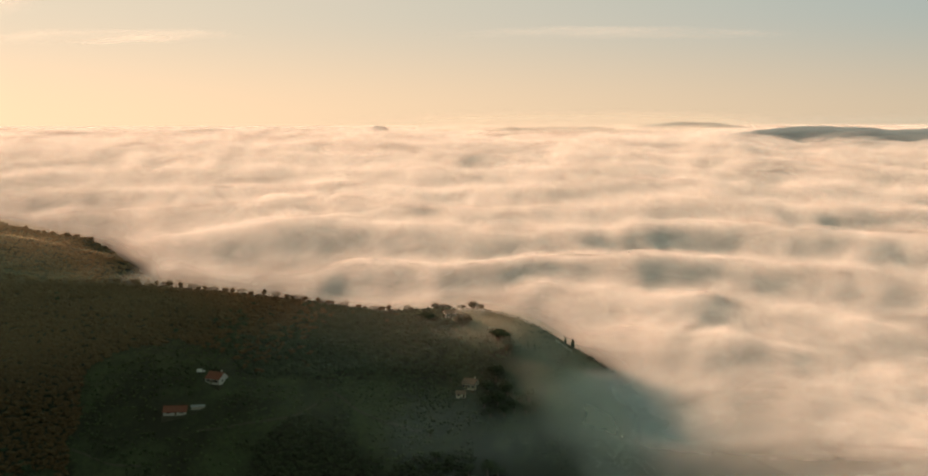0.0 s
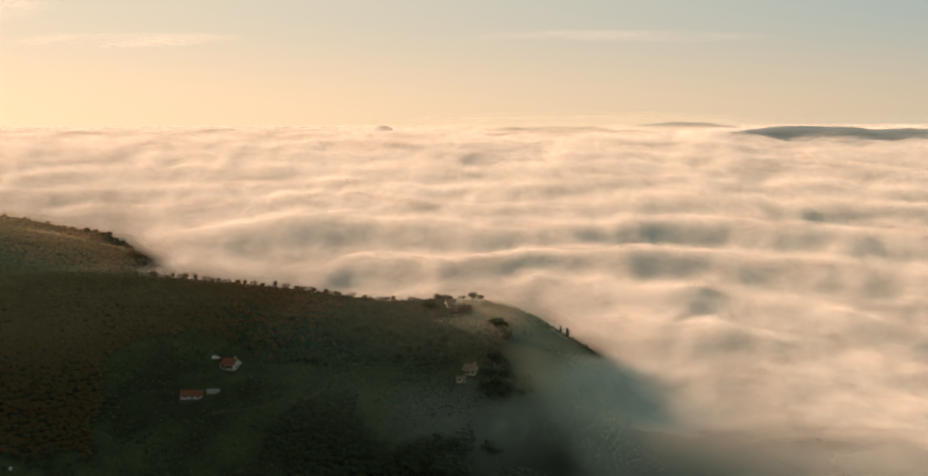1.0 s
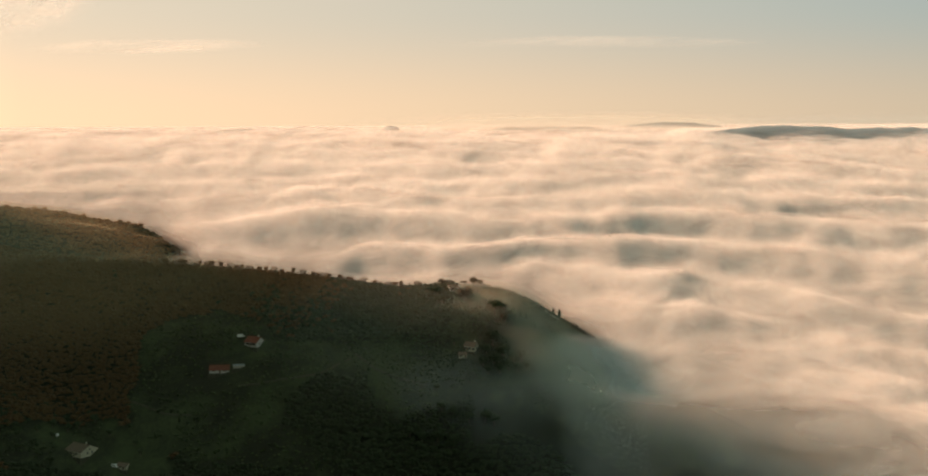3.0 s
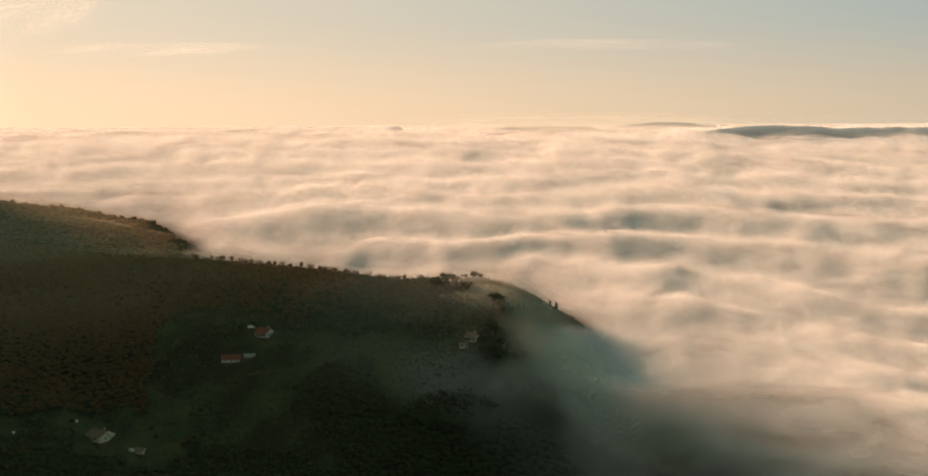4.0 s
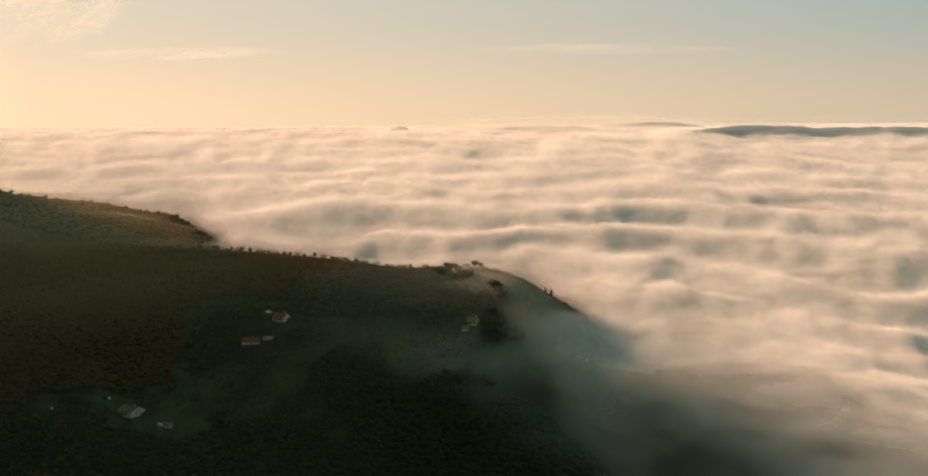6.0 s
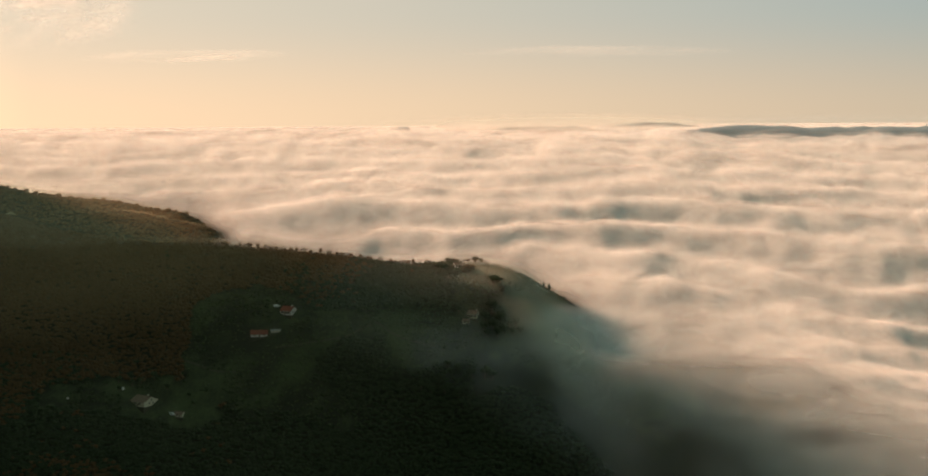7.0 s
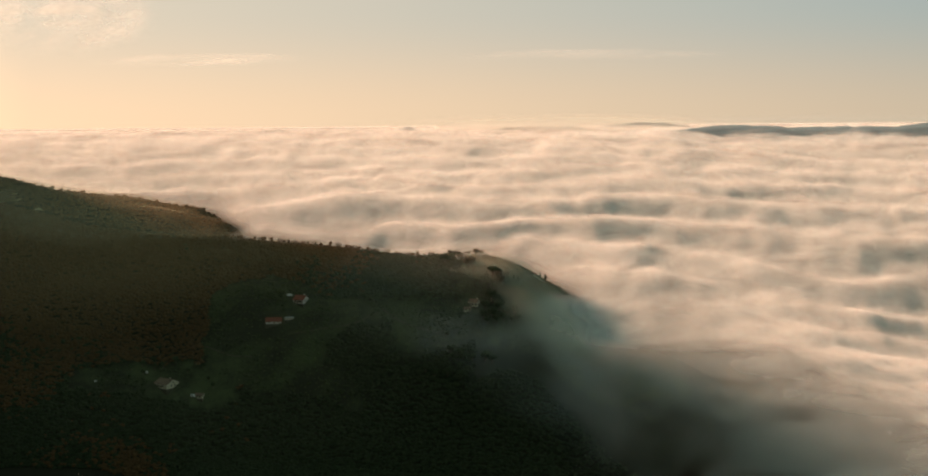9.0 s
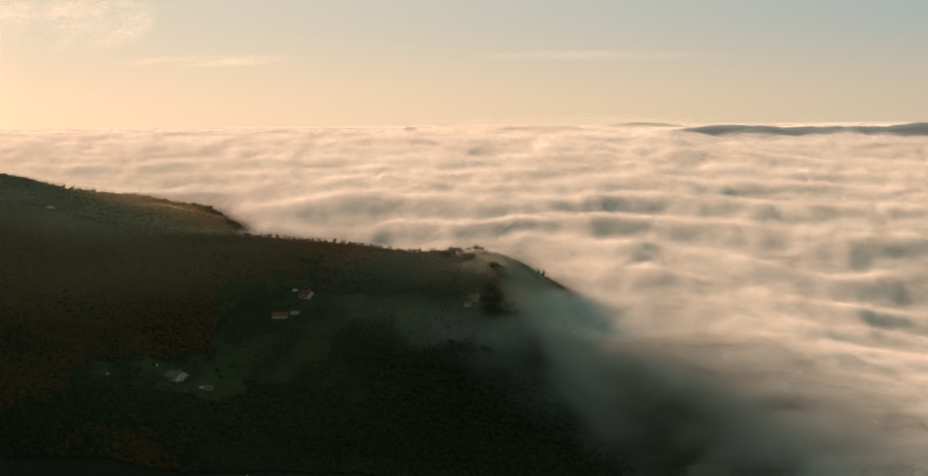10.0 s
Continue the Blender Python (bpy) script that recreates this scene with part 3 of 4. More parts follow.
for cx, cy, r in clear:
    k &= (gx - cx) ** 2 + (gy - cy) ** 2 > r * r
gx, gy = gx[k], gy[k]
olives = np.stack([gx, gy, land(gx, gy)], 1)
tagged(scatter("olive_grove", olives, rng.uniform(2.0, 3.4, len(gx)), rng.uniform(1.4, 2.5, len(gx)), SMALL_CROWNS, OLIVE_LEAF), "rows of small grey-green olive trees on terraced ground", "olive trees", kind="stuff")

# clumps of trees and hedges left standing in the open ground
copse = spots(-290, 30, 585, 672, 2.6, lambda x, y: is_open(x, y) & (fbm(x / 22, y / 13, 107, 3) + 0.06 * np.sin(y / 3.1 + x / 40) > 0.60))
for cx, cy, r in clear + [(-221, 603, 13), (-197, 598, 9), (3, 646, 8), (-2, 641, 6)]:
    copse = copse[(copse[:, 0] - cx) ** 2 + (copse[:, 1] + 4 - cy) ** 2 > r * r]
k = len(copse)
tagged(scatter("hedges", copse, rng.uniform(2.2, 3.8, k), rng.uniform(1.8, 3.4, k), SMALL_CROWNS, HEDGE_LEAF), "dark hedges and small copses in the open ground", "hedges", kind="stuff")

# scrub on the grassy nose
nose = spots(-66, 110, 610, 692, 2.6, lambda x, y: is_open(x, y) & (fbm(x / 18, y / 14, 103, 3) > 0.36 + 0.05 * np.clip((y - 655) / 12, 0, 1)))
k = len(nose)
tagged(scatter("scrub", nose, rng.uniform(1.0, 2.8, k), rng.uniform(0.7, 2.0, k), SMALL_CROWNS, GREEN_LEAF), "low dark scrub dotted over the grassy nose of the spur", "scrub", kind="stuff")

# bushes and young oaks close in on the villa and the foot of the crest
bushes = spots(-24, 40, 634, 680, 2.3, lambda x, y: (fbm(x / 15, y / 11, 119, 3) > 0.40 + 0.22 * np.clip((x - 8) / 22, 0, 1) + 0.10 * np.clip((y - 668) / 10, 0, 1)) & ((x - 3) ** 2 + (y - 642) ** 2 > 50) & ((x + 2) ** 2 + (y - 637) ** 2 > 26) & ((x + 8) ** 2 + (y - 678) ** 2 > 36) & (y < 668 - 0.55 * np.maximum(x + 10, 0)))
k = len(bushes)
tagged(scatter("thicket", bushes, rng.uniform(1.8, 3.8, k), rng.uniform(1.5, 3.4, k), SMALL_CROWNS, GREEN_LEAF), "dark thicket of bushes and young oaks round the villa", "thicket", kind="stuff")


# ---- single trees ----
def tube(bm, points, radii, sides=7):
    """A tapered round limb along points."""
    rings = []
    for i, (p, r) in enumerate(zip(points, radii)):
        ahead = Vector(points[min(i + 1, len(points) - 1)]) - Vector(points[max(i - 1, 0)])
        q = ahead.to_track_quat("Z", "Y")
        rings.append([bm.verts.new(Vector(p) + q @ Vector((r * math.cos(6.2832 * j / sides), r * math.sin(6.2832 * j / sides), 0))) for j in range(sides)])
    for a, b in zip(rings, rings[1:]):
        for j in range(sides):
            bm.faces.new((a[j], a[(j + 1) % sides], b[(j + 1) % sides], b[j]))
    bm.faces.new(rings[-1])
    bm.faces.new(rings[0][::-1])


def leafy(name, points, triangles, material, parent):
    me = mesh_arrays(name, points, triangles)
    add_values(me, "tint", np.full(len(points), rng.uniform(0.1, 0.9)))
    me.materials.append(material)
    ob = new(name, me)
    ob.parent = parent
    return ob


def limbs(root, start, ends, r):
    for end in ends:
        bm = bmesh.new()
        s, t = Vector(start), Vector(end)
        mid = (s + t) / 2 + Vector((0, 0, -0.08 * (t - s).length))
        tube(bm, [s, mid, t], [r, r * 0.7, r * 0.35], 6)
        part("limb", bm, BARK, root)


def trunk(root, height, r, lean=0.25):
    bm = bmesh.new()
    tube(bm, [(0, 0, -0.6), (0.1 * lean, 0, height * 0.35), (lean * 0.5, 0.1, height * 0.7), (lean, 0.05, height)], [r * 1.35, r, r * 0.8, r * 0.55], 8)
    part("trunk", bm, BARK, root)


def broad_tree(label, material, width=5.0, height=5.5, group=""):
    root = tagged(new("broadleaf_tree"), label, "tree", group)
    trunk(root, height * 0.45, 0.05 * width)
    limbs(root, (0.15, 0, height * 0.35), [(width * 0.25, 0.3, height * 0.62), (-width * 0.22, width * 0.15, height * 0.65), (0.1, -width * 0.24, height * 0.6)], 0.025 * width)
    p, t = crown(rng, 9, 0.36, 0.22, 0.85, 620, 0.045)
    leafy("crown", p * (width, width, height * 0.85) + (0, 0, height * 0.62), t, material, root)
    return root


def umbrella_pine(label, width=8.5, height=6.8):
    root = tagged(new("umbrella_pine"), label, "pine tree", "umbrella pines")
    trunk(root, height * 0.72, 0.26, 0.4)
    ends = [(width * 0.33 * math.cos(q), width * 0.33 * math.sin(q), height * 0.78) for q in (0.3, 1.5, 2.8, 4.0, 5.2)]
    limbs(root, (0.35, 0, height * 0.55), ends, 0.12)
    p, t = crown(rng, 15, 0.42, 0.17, 0.42, 900, 0.035)
    p[:, 2] -= 0.55 * (p[:, 0] ** 2 + p[:, 1] ** 2)
    leafy("crown", p * (width, width, height * 0.85) + (0.3, 0, height * 0.86), t, GREEN_LEAF, root)
    return root


def cypress(label, height=4.6, width=1.7):
    root = tagged(new("cypress"), label, "cypress", "cypresses")
    trunk(root, height * 0.3, 0.12, 0.05)
    n = 900
    u = rng.uniform(0, 1, n)
    q, r = rng.uniform(0, 6.283, n), 0.5 * width * np.minimum(1, 0.35 + 3 * u) * np.sqrt(np.maximum(1 - u, 0.01)) * rng.uniform(0.7, 1.08, n)
    c = np.stack([r * np.cos(q), r * np.sin(q), 0.3 + u * (height - 0.4)], 1)
    p = (c[:, None, :] + rng.normal(0, 0.14, (n, 3, 3)) * (1, 1, 1.7)).reshape(-1, 3)
    core, ct = blob(8, 6)
    core = core * (0.38 * width, 0.38 * width, 0.46 * height) + (0, 0, 0.5 * height)
    leafy("crown", np.concatenate([core, p]), np.concatenate([ct, np.arange(3 * n).reshape(-1, 3) + len(core)]), GREEN_LEAF, root)
    return root


def bare_tree(label, height=4.5, group=""):
    """Trunk, limbs and a haze of twigs, as in late autumn."""
    root = tagged(new("bare_tree"), label, "tree", group)
    trunk(root, height * 0.3, 0.14, 0.15)
    ends = []
    for _ in range(7):
        q, out = rng.uniform(0, 6.283), rng.uniform(0.2, 0.5) * height
        ends.append((out * math.cos(q), out * math.sin(q), height * rng.uniform(0.6, 0.95)))
    limbs(root, (0.1, 0, height * 0.27), ends, 0.07)
    n = 520
    d = rng.normal(0, 1, (n, 3))
    d /= np.linalg.norm(d, axis=1)[:, None]
    tip = d * rng.uniform(0.35, 1.0, (n, 1)) ** 0.6 * (0.64 * height, 0.64 * height, 0.40 * height) + (0, 0, 0.56 * height)
    out = d * 0.10 * height + rng.normal(0, 0.05 * height, (n, 3))
    wide = rng.normal(0, 0.035, (n, 3))
    p = np.stack([tip - out - wide, tip - out + wide, tip + out * 0.5], 1).reshape(-1, 3)
    tagged(leafy("twigs", p, np.arange(3 * n).reshape(-1, 3), TWIG, root), kind="stuff")
    return root


def plant(maker, places, *args, **kw):
    """The first tree of a kind and its copies: (x, y, size, turn) each."""
    first = None
    for x, y, size, turn in places:
        m = Matrix.Translation((x, y, float(land(x, y)))) @ Matrix.Rotation(turn, 4, "Z") @ Matrix.Diagonal((size, size, size, 1))
        if first is None:
            first = maker(*args, **kw)
            base = m
        else:
            copy_thing(first, m)
    first.matrix_basis = base


plant(umbrella_pine, [(17.5, 662, 1.2, 0.4)], "dark umbrella pine with a wide flat crown on the slope", 9.6, 7.0)
plant(umbrella_pine, [(-19.5, 676.5, 1.25, 2.0)], "dark umbrella pine with a domed crown near the crest", 9.4, 5.8)
plant(cypress, [(58.5, 681, 1.0, 0.0)], "tall dark cypress beside a low stone wall", 5.2, 2.4)
plant(cypress, [(54.5, 681, 0.9, 1.0), (33.5, 664, 0.85, 2.0), (37, 664, 0.9, 3.0)], "small dark cypress on the grassy slope")
plant(broad_tree, [(-1, 672, 1.9, 0.3), (24, 659, 1.35, 1.2), (-40, 689, 0.9, 2.2)], "round russet-brown tree on the misty slope", BROWN_LEAF, 5.4, 4.6, group="trees on the nose")
plant(broad_tree, [(-9, 674, 1.5, 4.0), (-15, 673, 1.3, 1.7), (-21, 670, 1.2, 5.0), (-4, 663, 0.9, 0.8), (12, 656, 0.8, 2.5)], "dark low oak on the misty slope", GREEN_LEAF, 5.2, 3.6, group="oaks on the nose")
plant(broad_tree, [(16, 647, 1.35, 0.3), (12, 641, 1.15, 1.4), (22, 640, 1.3, 2.0), (17, 634, 1.25, 3.0), (10, 633, 1.0, 4.0), (28, 638, 1.2, 5.0), (33, 641, 1.1, 0.9), (-7, 648, 0.9, 2.6), (25, 632, 1.1, 1.1), (9, 650, 0.8, 3.7), (31, 633, 1.0, 1.9), (36, 637, 0.8, 5.6), (-6, 636, 0.6, 3.3), (20, 629, 1.0, 2.4), (13, 628, 0.8, 0.6)], "dark green round tree beside the pale villa", GREEN_LEAF, 7.2, 7.0, group="trees by the villa")
plant(broad_tree, [(11, 605, 1.35, 0.3), (16, 604, 1.1, 1.4), (2, 606, 1.0, 2.0), (-7, 609, 1.1, 3.0), (-14, 612, 0.9, 4.0), (-17, 621, 0.7, 5.0), (-32, 603, 0.9, 0.2), (-25, 600, 1.0, 2.9), (-16, 600, 1.1, 4.4), (-7, 598, 1.2, 5.5)], "dark tree standing in thin fog low on the slope", GREEN_LEAF, 6.0, 6.2, "trees in the fog")
plant(broad_tree, [(-225, 616, 0.9, 0.3), (-216, 617, 1.1, 1.4), (-238, 608, 0.8, 2.5), (-206, 611, 0.9, 3.6), (-240, 614, 1.0, 4.7), (-247, 609, 0.8, 0.9), (-186, 602, 0.8, 2.0), (-231, 614, 1.0, 5.4), (-190, 606, 0.7, 3.0)], "small dark garden tree beside the gabled house", HEDGE_LEAF, group="garden trees")
plant(bare_tree, [(-31, 690, 0.95, 0.0), (-40, 690, 0.8, 1.0), (-15.5, 690, 0.9, 2.1), (-10.5, 690, 0.85, 3.0), (-3, 689, 0.6, 4.1), (4.5, 689, 1.1, 5.2), (9, 688, 0.8, 1.9)], "bare late-autumn tree on the crest of the spur", group="trees on the crest")
plant(broad_tree, [(-29, 689.5, 0.8, 0.4), (-16, 690, 1.1, 1.3), (-12, 690, 0.9, 2.2), (-8.5, 690, 0.75, 3.1), (-0.5, 689.5, 0.7, 4.0), (5, 689, 1.25, 4.9), (9, 688.5, 0.9, 5.8)], "small brown half-bare tree on the crest above the villa", BROWN_LEAF, 4.6, 3.9, group="trees above the villa")
skyline = []
x = -440.0
while x < -42:
    x += rng.uniform(2.0, 8.0)
    skyline.append((x, float(soft_interp(x, RIDGE_X, RIDGE_Y, 12)) + rng.uniform(-3, 3), rng.uniform(0.75, 1.25), rng.uniform(0, 6.28)))
plant(broad_tree, skyline[0::3], "brown autumn tree on the wooded crest", WOOD_LEAF, 4.4, 4.3, "trees along the crest")
plant(broad_tree, skyline[1::3], "slender olive-brown tree on the wooded crest", WOOD_LEAF, 3.0, 4.5, "trees along the crest")
plant(bare_tree, skyline[2::3], "bare tree rising from the wooded crest", 4.8, "trees along the crest")
rear = []
x = -420.0
while x < -235:
    x += rng.uniform(5, 13)
    rear.append((x, float(np.interp(x, (-700, -374, -239, -150), (790, 775, 772, 770))) + rng.uniform(-2, 2), rng.uniform(0.7, 1.2), rng.uniform(0, 6.28)))
plant(broad_tree, rear, "brown tree on the crest of the hill behind", DRY_LEAF, 4.0, 3.2, "trees on the rear crest")


# ---- buildings ----
def box(bm, x0, x1, y0, y1, z0, z1):
    c = [bm.verts.new(p) for p in ((x0, y0, z0), (x1, y0, z0), (x1, y1, z0), (x0, y1, z0), (x0, y0, z1), (x1, y0, z1), (x1, y1, z1), (x0, y1, z1))]
    for i in ((3, 2, 1, 0), (4, 5, 6, 7), (0, 1, 5, 4), (1, 2, 6, 5), (2, 3, 7, 6), (3, 0, 4, 7)):
        bm.faces.new([c[k] for k in i])


def boxed(name, x0, x1, y0, y1, z0, z1, material, parent, label=""):
    bm = bmesh.new()
    box(bm, x0, x1, y0, y1, z0, z1)
    bmesh.ops.bevel(bm, geom=bm.edges[:], offset=min(0.03, (x1 - x0) / 5, (y1 - y0) / 5, (z1 - z0) / 5), segments=1, affect="EDGES")
    return part(name, bm, material, parent, label)


def window(root, x, y, z, w, h, side):
    """A window in a wall: side 'front' (faces -y) or 'end' (faces +x)."""
    if side == "front":
        pane = boxed("window", x - w / 2, x + w / 2, y - 0.03, y + 0.05, z, z + h, GLASS, root, "dark window pane")
        boxed("sill", x - w / 2 - 0.1, x + w / 2 + 0.1, y - 0.16, y + 0.02, z - 0.1, z, STONE, pane)
        for s in (-1, 1):
            boxed("shutter", x + s * (w * 0.78) - w * 0.24, x + s * (w * 0.78) + w * 0.24, y - 0.09, y - 0.004, z - 0.02, z + h + 0.02, SHUTTER, pane)
    else:
        pane = boxed("window", x - 0.05, x + 0.03, y - w / 2, y + w / 2, z, z + h, GLASS, root, "dark window pane")
        boxed("sill", x - 0.02, x + 0.16, y - w / 2 - 0.1, y + w / 2 + 0.1, z - 0.1, z, STONE, pane)


def gabled(name, label, at, turn, length, width, wall_h, roof_h, wall_mat, roof_mat, windows=(), ends=(), door=None, chimney=True, category="house"):
    """A house with its ridge along x: walls with gable ends, two roof slopes with eaves, windows, door and chimney."""
    root = tagged(new(name), label, category)
    l, w = length / 2, width / 2
    bm = bmesh.new()
    prof = [(-w, -0.1), (w, -0.1), (w, wall_h), (0, wall_h + roof_h), (-w, wall_h)]
    a, b = [bm.verts.new((-l, y, z)) for y, z in prof], [bm.verts.new((l, y, z)) for y, z in prof]
    bm.faces.new(a[::-1])
    bm.faces.new(b)
    for i in range(5):
        k = (i + 1) % 5
        bm.faces.new((a[i], a[k], b[k], b[i]))
    bmesh.ops.recalc_face_normals(bm, faces=bm.faces[:])
    part("wall", bm, wall_mat, root)
    boxed("terrace", -l - 0.8, l + 0.8, -w - 1.0, w, -4.0, -0.104, DIRT, root, "dark earth terrace")
    pitch = roof_h / w
    for s in (-1, 1):
        bm = bmesh.new()
        eave, n = w + 0.45, 14
        for k in range(n):
            # courses of tile, each lapping over the one below
            y0, y1 = eave * k / n, eave * (k + 1) / n + 0.06
            z0, z1 = wall_h + roof_h - pitch * y0 + 0.05, wall_h + roof_h - pitch * y1 + 0.11
            c = [bm.verts.new((x, s * y, z)) for x, y, z in ((-l - 0.35, y0, z0), (l + 0.35, y0, z0), (l + 0.35, y1, z1), (-l - 0.35, y1, z1), (-l - 0.35, y0, z0 - 0.12), (l + 0.35, y0, z0 - 0.12), (l + 0.35, y1, z1 - 0.12), (-l - 0.35, y1, z1 - 0.12))]
            for i in ((0, 1, 2, 3), (7, 6, 5, 4), (0, 4, 5, 1), (1, 5, 6, 2), (2, 6, 7, 3), (3, 7, 4, 0)):
                bm.faces.new([c[j] for j in i])
        bmesh.ops.recalc_face_normals(bm, faces=bm.faces[:])
        part("roof_slope", bm, roof_mat, root)
    bm = bmesh.new()
    tube(bm, [(-l - 0.4, 0, wall_h + roof_h + 0.06), (l + 0.4, 0, wall_h + roof_h + 0.06)], [0.14, 0.14], 8)
    part("ridge_tiles", bm, roof_mat, root)
    if chimney:
        stack = boxed("chimney", l * 0.45, l * 0.45 + 0.7, 0.5, 1.2, wall_h, wall_h + roof_h + 0.8, wall_mat, root)
        boxed("cap", l * 0.45 - 0.12, l * 0.45 + 0.82, 0.38, 1.32, wall_h + roof_h + 0.8, wall_h + roof_h + 0.95, STONE, stack)
    for x, z, ww, hh in windows:
        window(root, x, -w, z, ww, hh, "front")
    for y, z, ww, hh in ends:
        window(root, l, y, z, ww, hh, "end")
    if door is not None:
        d = boxed("door", door - 0.5, door + 0.5, -w - 0.05, -w + 0.05, 0.0, 2.1, SHUTTER, root, "brown wooden door")
        boxed("step", door - 0.7, door + 0.7, -w - 0.6, -w - 0.06, -1.2, 0.0, STONE, d)
    x, y = at
    # it stands on the level of the ground along its lower side
    root.matrix_basis = pose(x, y, float(land(x, y - 0.45 * width)) + 0.3, 0, 0, turn)
    return root


gabled("farmhouse", "white farmhouse with a red tiled roof among olive trees", (-127.5, 648), -28, 9.0, 7.8, 3.0, 2.7, WHITE, TILE_RED, [(-2.6, 1.0, 1.0, 1.3), (2.6, 1.0, 1.0, 1.3), (0.9, 1.0, 0.9, 1.3)], [(-1.2, 1.1, 0.9, 1.3), (1.4, 1.1, 0.9, 1.3)], -0.8)
gabled("long_barn", "long low white barn with a red-brown tiled roof", (-146.5, 636), 5, 11.5, 6.6, 1.9, 2.3, WHITE, TILE_RED, [(-3.2, 1.0, 0.9, 0.8), (3.4, 1.0, 0.9, 0.8)], [], 0.4, chimney=False, category="barn")
gabled("lean_shed", "low grey metal shed beside the barn", (-135, 635.5), 12, 6.6, 2.6, 1.5, 0.5, STONE, ZINC, chimney=False, category="shed")
gabled("hillside_house", "pale gabled house with brown roof in a dark garden", (-221, 605), -34, 15.5, 12.5, 3.3, 2.9, PLASTER, TILE_BROWN, [(-3.2, 1.2, 1.0, 1.2), (-0.6, 1.2, 1.0, 1.2), (3.4, 1.2, 1.0, 1.2)], [(-1.6, 1.3, 1.0, 1.2), (1.6, 1.3, 1.0, 1.2), (0.0, 3.4, 1.0, 0.9)], 1.5)
gabled("garden_shed", "small pale shed with a brown roof beside the house", (-195, 599), -20, 6.4, 4.4, 2.1, 1.3, PLASTER, TILE_BROWN, [(-1.0, 0.9, 0.7, 0.7)], [(0.0, 0.9, 0.7, 0.7)], 1.2, False, "shed")
gabled("villa", "pale stone villa half hidden by dark trees", (3.2, 646), -30, 7.2, 5.6, 3.2, 2.0, PLASTER, TILE_BROWN, [(-2.6, 1.0, 0.9, 1.3), (0.2, 1.0, 0.9, 1.3), (2.9, 1.0, 0.9, 1.3)], [(0.0, 1.2, 0.9, 1.3), (0.0, 3.4, 0.7, 0.8)], -1.2)
gabled("villa_wing", "lower pale wing standing below the villa", (-2, 641), 8, 4.6, 3.6, 2.2, 1.2, PLASTER, TILE_BROWN, [(-1.2, 1.0, 0.8, 1.1)], [(0.0, 1.0, 0.8, 1.1)], 1.4, False)
gabled("crest_cottage", "small sunlit cottage on the crest of the spur", (-8, 682), 20, 6.0, 4.4, 2.6, 1.5, WHITE, TILE_BROWN, [(-1.5, 0.9, 0.8, 1.0), (1.6, 0.9, 0.8, 1.0)], [(0.0, 0.9, 0.8, 1.0)], 0.2)


def stone_wall(label, points):
    """A dry stone wall along points, in uneven blocks."""
    root = tagged(new("stone_wall"), label, "wall")
    x0, y0 = points[0]
    z0 = float(land(x0, y0))
    for (ax, ay), (bx, by) in zip(points, points[1:]):
        n = max(2, int(math.hypot(bx - ax, by - ay) / 0.9))
        for i in range(n):
            s = (i + 0.5) / n
            x, y = ax + (bx - ax) * s, ay + (by - ay) * s
            z = float(land(x, y)) - z0
            bm = bmesh.new()
            h = rng.uniform(1.0, 1.35)
            box(bm, -0.44, 0.44, -0.3, 0.3, -0.6, h)
            bmesh.ops.bevel(bm, geom=bm.edges[:], offset=0.08, segments=1, affect="EDGES")
            ob = part("stone_block", bm, STONE, root)
            ob.matrix_basis = pose(x - x0, y - y0, z, 0, 0, math.degrees(math.atan2(by - ay, bx - ax)) + rng.uniform(-4, 4))
    root.matrix_basis = pose(x0, y0, z0)


stone_wall("low pale stone wall below two cypresses", [(49, 679), (53, 678), (58, 678)])


def parked_van(label, at, turn, length=4.4):
    root = tagged(new("parked_van"), label, "van")
    bm = bmesh.new()
    l, w = length / 2, 0.9
    prof = [(-l, 0.35), (l, 0.35), (l, 0.95), (l - 0.7, 1.1), (l - 1.3, 1.85), (-l + 0.1, 1.9), (-l, 1.2)]
    a, b = [bm.verts.new((x, -w, z)) for x, z in prof], [bm.verts.new((x, w, z)) for x, z in prof]
    bm.faces.new(a)
    bm.faces.new(b[::-1])
    for i in range(len(prof)):
        k = (i + 1) % len(prof)
        bm.faces.new((a[k], a[i], b[i], b[k]))
    bmesh.ops.recalc_face_normals(bm, faces=bm.faces[:])
    bmesh.ops.bevel(bm, geom=bm.edges[:], offset=0.07, segments=2, affect="EDGES")
    part("body", bm, CAR_PAINT, root)
    for s in (-1, 1):
        boxed("side_window", l - 1.95, l - 1.25, s * w - 0.015, s * w + 0.015, 1.15, 1.65, GLASS, root)
        for x in (-l + 0.85, l - 0.85):
            bm = bmesh.new()
            tube(bm, [(x, s * (w - 0.2), 0.32), (x, s * (w + 0.02), 0.32)], [0.32, 0.32], 14)
            part("tyre", bm, RUBBER, root)
    root.matrix_basis = pose(*at, float(land(*at)), 0, 0, turn)


parked_van("white van parked on the grass by the farmhouse", (-136.5, 652.0), 24)
parked_van("white van parked beside the garden shed", (-199.8, 598.0), -25, 3.9)


def water_tank(label, at, r=0.8, h=1.5):
    root = tagged(new("water_tank"), label, "tank")
    bm = bmesh.new()
    tube(bm, [(0, 0, 0), (0, 0, h)], [r, r], 18)
    tank = part("drum", bm, CAR_PAINT, root, "white plastic drum")
    bm = bmesh.new()
    tube(bm, [(0, 0, h), (0, 0, h + 0.15)], [0.25, 0.22], 12)
    part("lid", bm, ZINC, tank)
    root.matrix_basis = pose(*at, float(land(*at)) - 0.15)


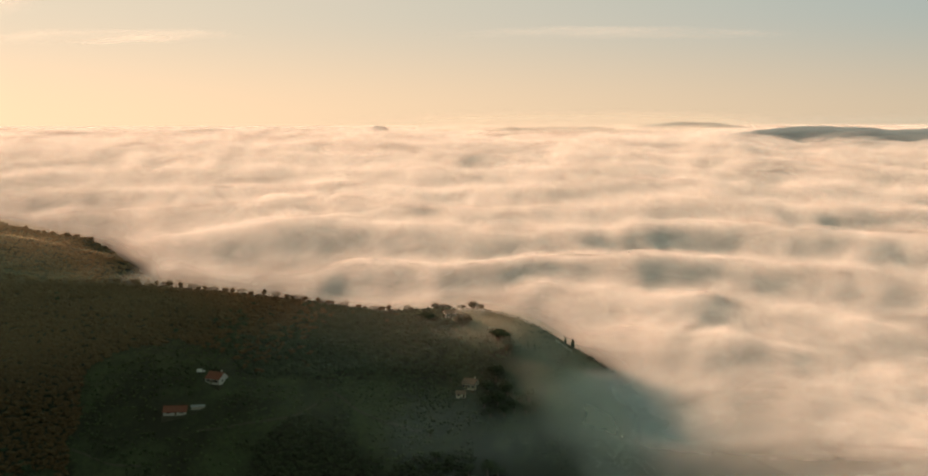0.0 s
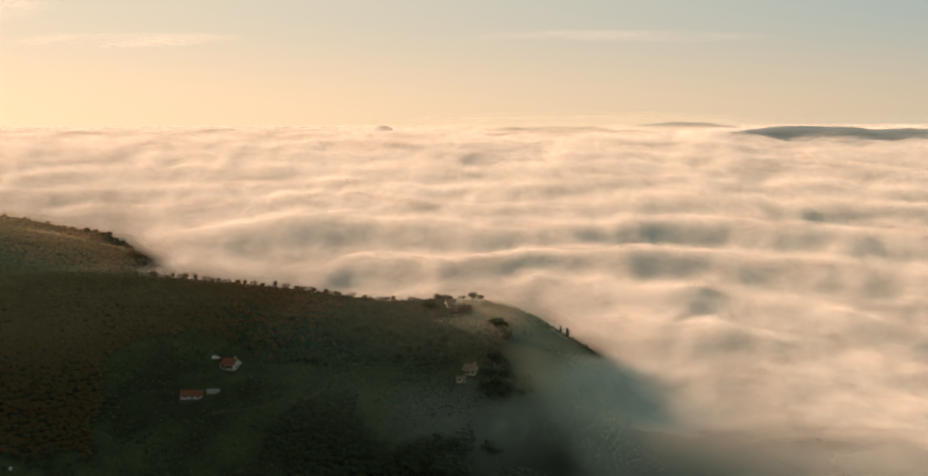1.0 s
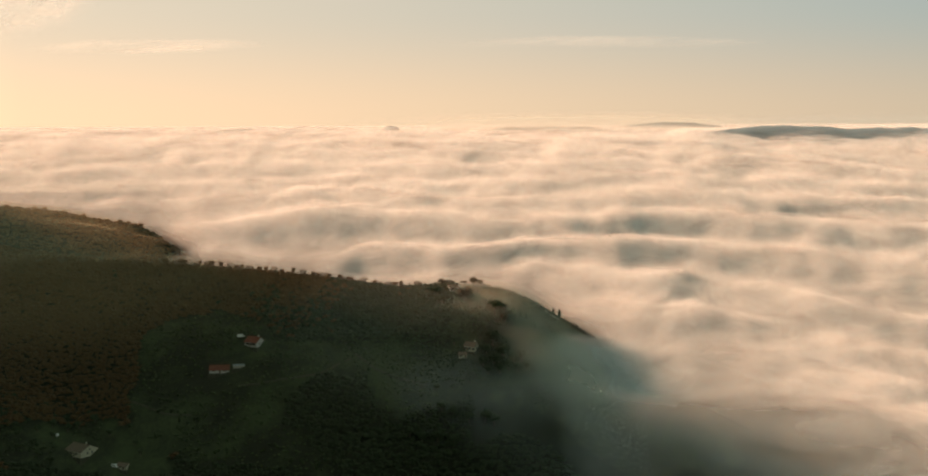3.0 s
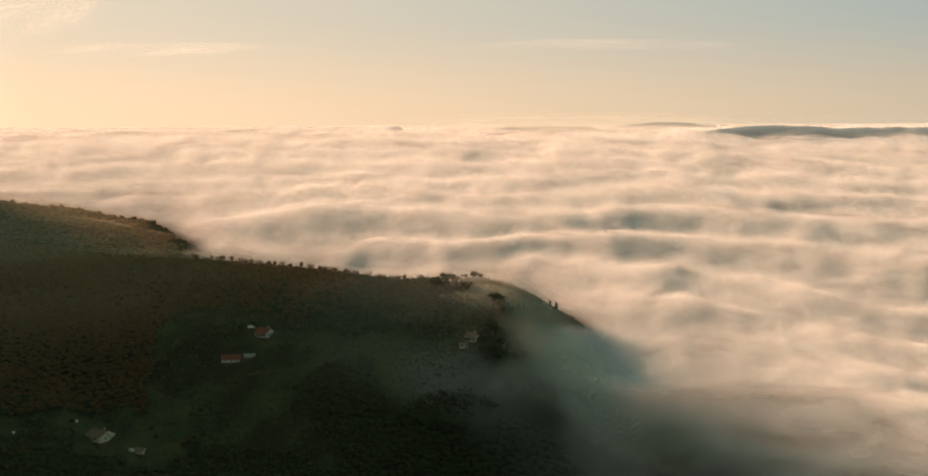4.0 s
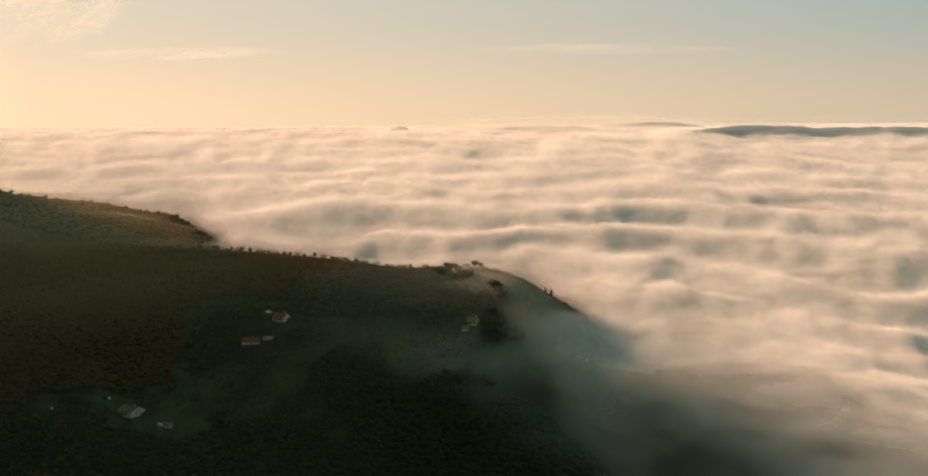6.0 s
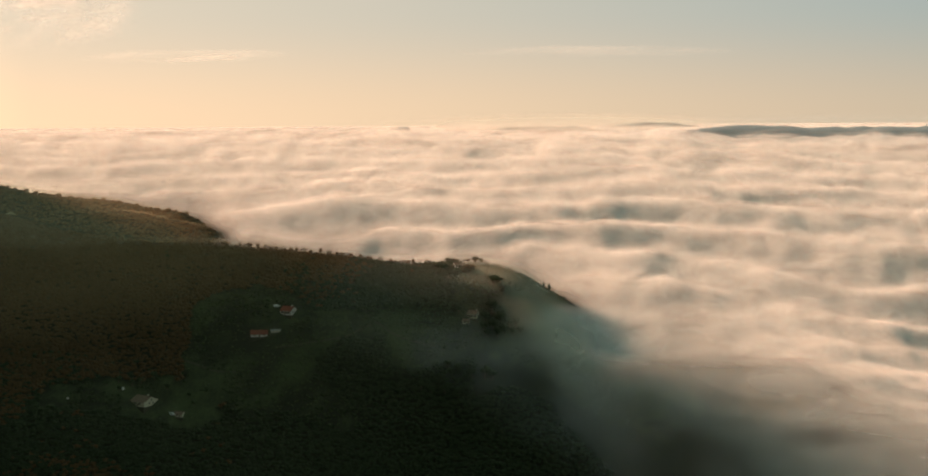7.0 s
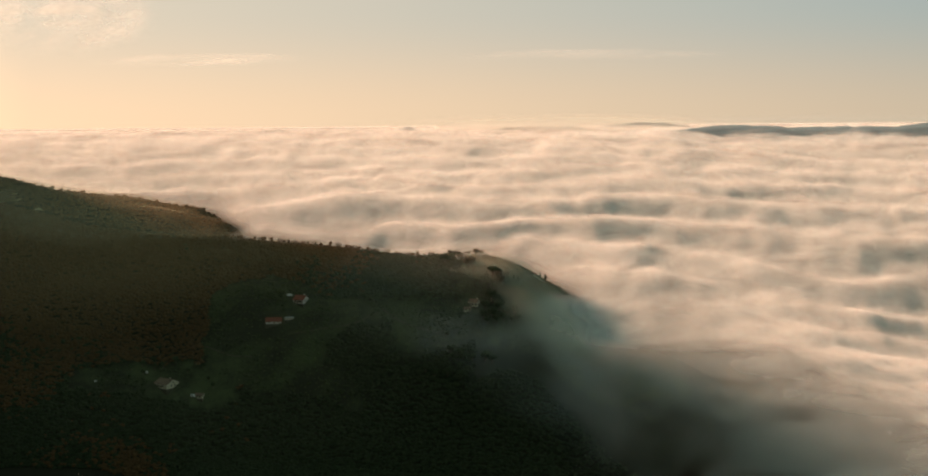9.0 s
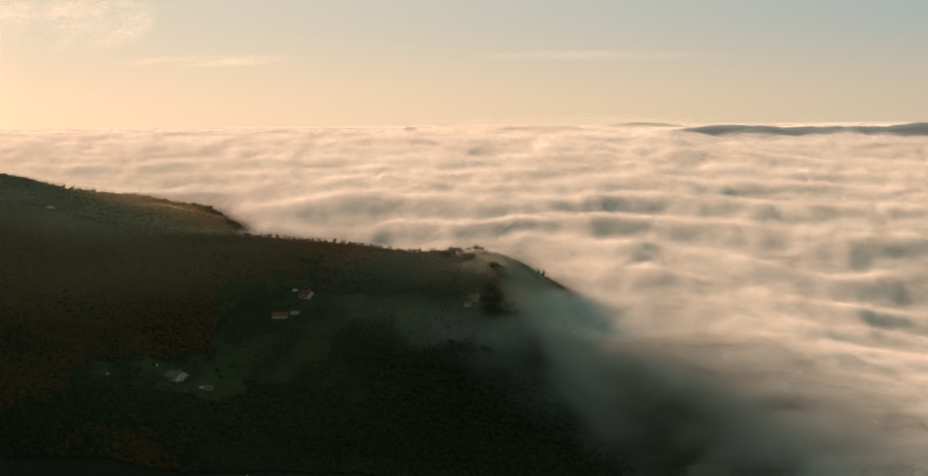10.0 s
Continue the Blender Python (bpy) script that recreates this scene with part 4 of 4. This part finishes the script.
water_tank("white plastic water tank in the dark garden", (-236, 610))
water_tank("white plastic water tank at the field edge", (-270, 598), 0.9, 1.2)


# ---- tracks ----
def track(name, label, points, width):
    pts = [Vector((x, y, 0)) for x, y in points]
    line = []
    for a, b in zip(pts, pts[1:]):
        n = max(2, int((b - a).length / 2.0))
        line += [a.lerp(b, i / n) for i in range(n)]
    line.append(pts[-1])
    # rounded corners
    for _ in range(3):
        line = [line[0]] + [(line[i - 1] + 2 * line[i] + line[i + 1]) / 4 for i in range(1, len(line) - 1)] + [line[-1]]
    v, f = [], []
    for i, p in enumerate(line):
        d = (line[min(i + 1, len(line) - 1)] - line[max(i - 1, 0)]).normalized()
        side = Vector((-d.y, d.x, 0))
        for s in (-0.5, -0.2, 0.2, 0.5):
            q = p + side * s * width * (1 + 0.15 * math.sin(i * 1.7 + s))
            v.append((q.x, q.y, max(float(land(q.x, q.y)), float(land(p.x, p.y)) - 0.5) + (0.22 if abs(s) < 0.3 else 0.05)))
    for i in range(len(line) - 1):
        f += [(4 * i + k, 4 * i + k + 1, 4 * i + k + 5, 4 * i + k + 4) for k in range(3)]
    me = mesh_arrays(name, v, f, True)
    me.materials.append(DIRT)
    return tagged(new(name, me), label, "track", kind="structure")


track("road", "pale dirt road climbing the open slope", [(-78, 660), (-75, 652), (-66, 641), (-55, 633), (-40, 628), (-22, 623)], 1.2)
track("farm_track", "faint earth track leading to the barn", [(-68, 638), (-85, 630), (-100, 629), (-118, 627), (-134, 627)], 0.8)
track("field_track", "faint earth track crossing the lower field", [(-196, 624), (-176, 618), (-160, 617)], 0.7)


# ---- drifting mist and high cloud ----
def veil(name, label, at, size, material, lift, slope=None, bulge=1.0, category="mist"):
    """A soft patch of droplets: densest in the middle, nothing at the rim."""
    xs, ys = np.linspace(-1, 1, 41), np.linspace(-1, 1, 31)
    v, f = sheet(xs, ys, lambda x, y: x * 0)
    r = np.clip(1 - v[:, 0] ** 2 - v[:, 1] ** 2, 0, 1)
    x, y = at[0] + v[:, 0] * size[0], at[1] + v[:, 1] * size[1]
    z = (land(x, y) if slope is None else at[2] + slope * (y - at[1])) + lift * r + bulge * (fbm(x / 40, y / 40, 111, 3) - 0.5)
    me = mesh_arrays(name, np.stack([x, y, z], 1), f, True)
    add_values(me, "depth", 12 * r * r)
    me.materials.append(material)
    return tagged(new(name, me), label, category, kind="stuff")


veil("mist_wisp", "thin sunlit mist drifting over the crest", (2, 680), (17, 7), MIST, 3.5)
veil("sunlit_haze", "warm mist behind the pines below the crest", (4, 671), (36, 11), NOSE_AIR, 3)
veil("thin_haze", "thin haze toned brown like sunlit air over the wooded spur", (-320, 692), (285, 60), WARM_AIR, 10)
veil("thin_haze", "thin morning haze over the open slope", (-215, 624), (260, 95), AIR, 9)
veil("sunlit_haze", "thin sunlit haze over the hill behind", (-370, 748), (250, 40), SUNNY_AIR, 8)
veil("sunlit_haze", "warm haze hanging on the nose of the spur", (54, 664), (54, 18), NOSE_AIR, 3)
veil("sunlit_haze", "warm mist drifting over the top of the nose", (34, 674), (66, 20), NOSE_MIST, 5)
veil("thin_haze", "thin grey haze over the nose and the villa", (-25, 660), (120, 60), SLOPE_AIR, 8)
veil("slope_mist", "pale mist lying in front of the nose below the villa", (68, 637), (60, 32), VILLA_MIST, 15)
veil("slope_mist", "thin mist over the field below the villa", (4, 621), (56, 26), SLOPE_FOG, 2)
veil("slope_mist", "thin grey mist creeping up the lower slope", (64, 604), (80, 34), SLOPE_FOG, 15)
veil("far_haze", "pale morning haze that all but hides the farthest hills", (80, 918, 296), (220, 14), DEEP_AIR, 0, 1.2)
veil("far_haze", "thin haze sheet toned blue like deep air in front of the far hills", (340, 872, 293), (300, 14), FAR_AIR, 0, 1.2)
veil("high_cloud", "long thin pink streak of high cloud", (-275, 1000, 369), (112, 24), CIRRUS, 0, 0.35, 5, "cloud")
veil("high_cloud", "broken pale patch of high cloud", (-430, 1000, 410), (120, 44), PUFF, 0, 1.0, 8, "cloud")
veil("high_cloud", "faint streak of high cloud", (115, 1000, 371), (150, 20), FAINT, 0, 0.35, 5, "cloud")
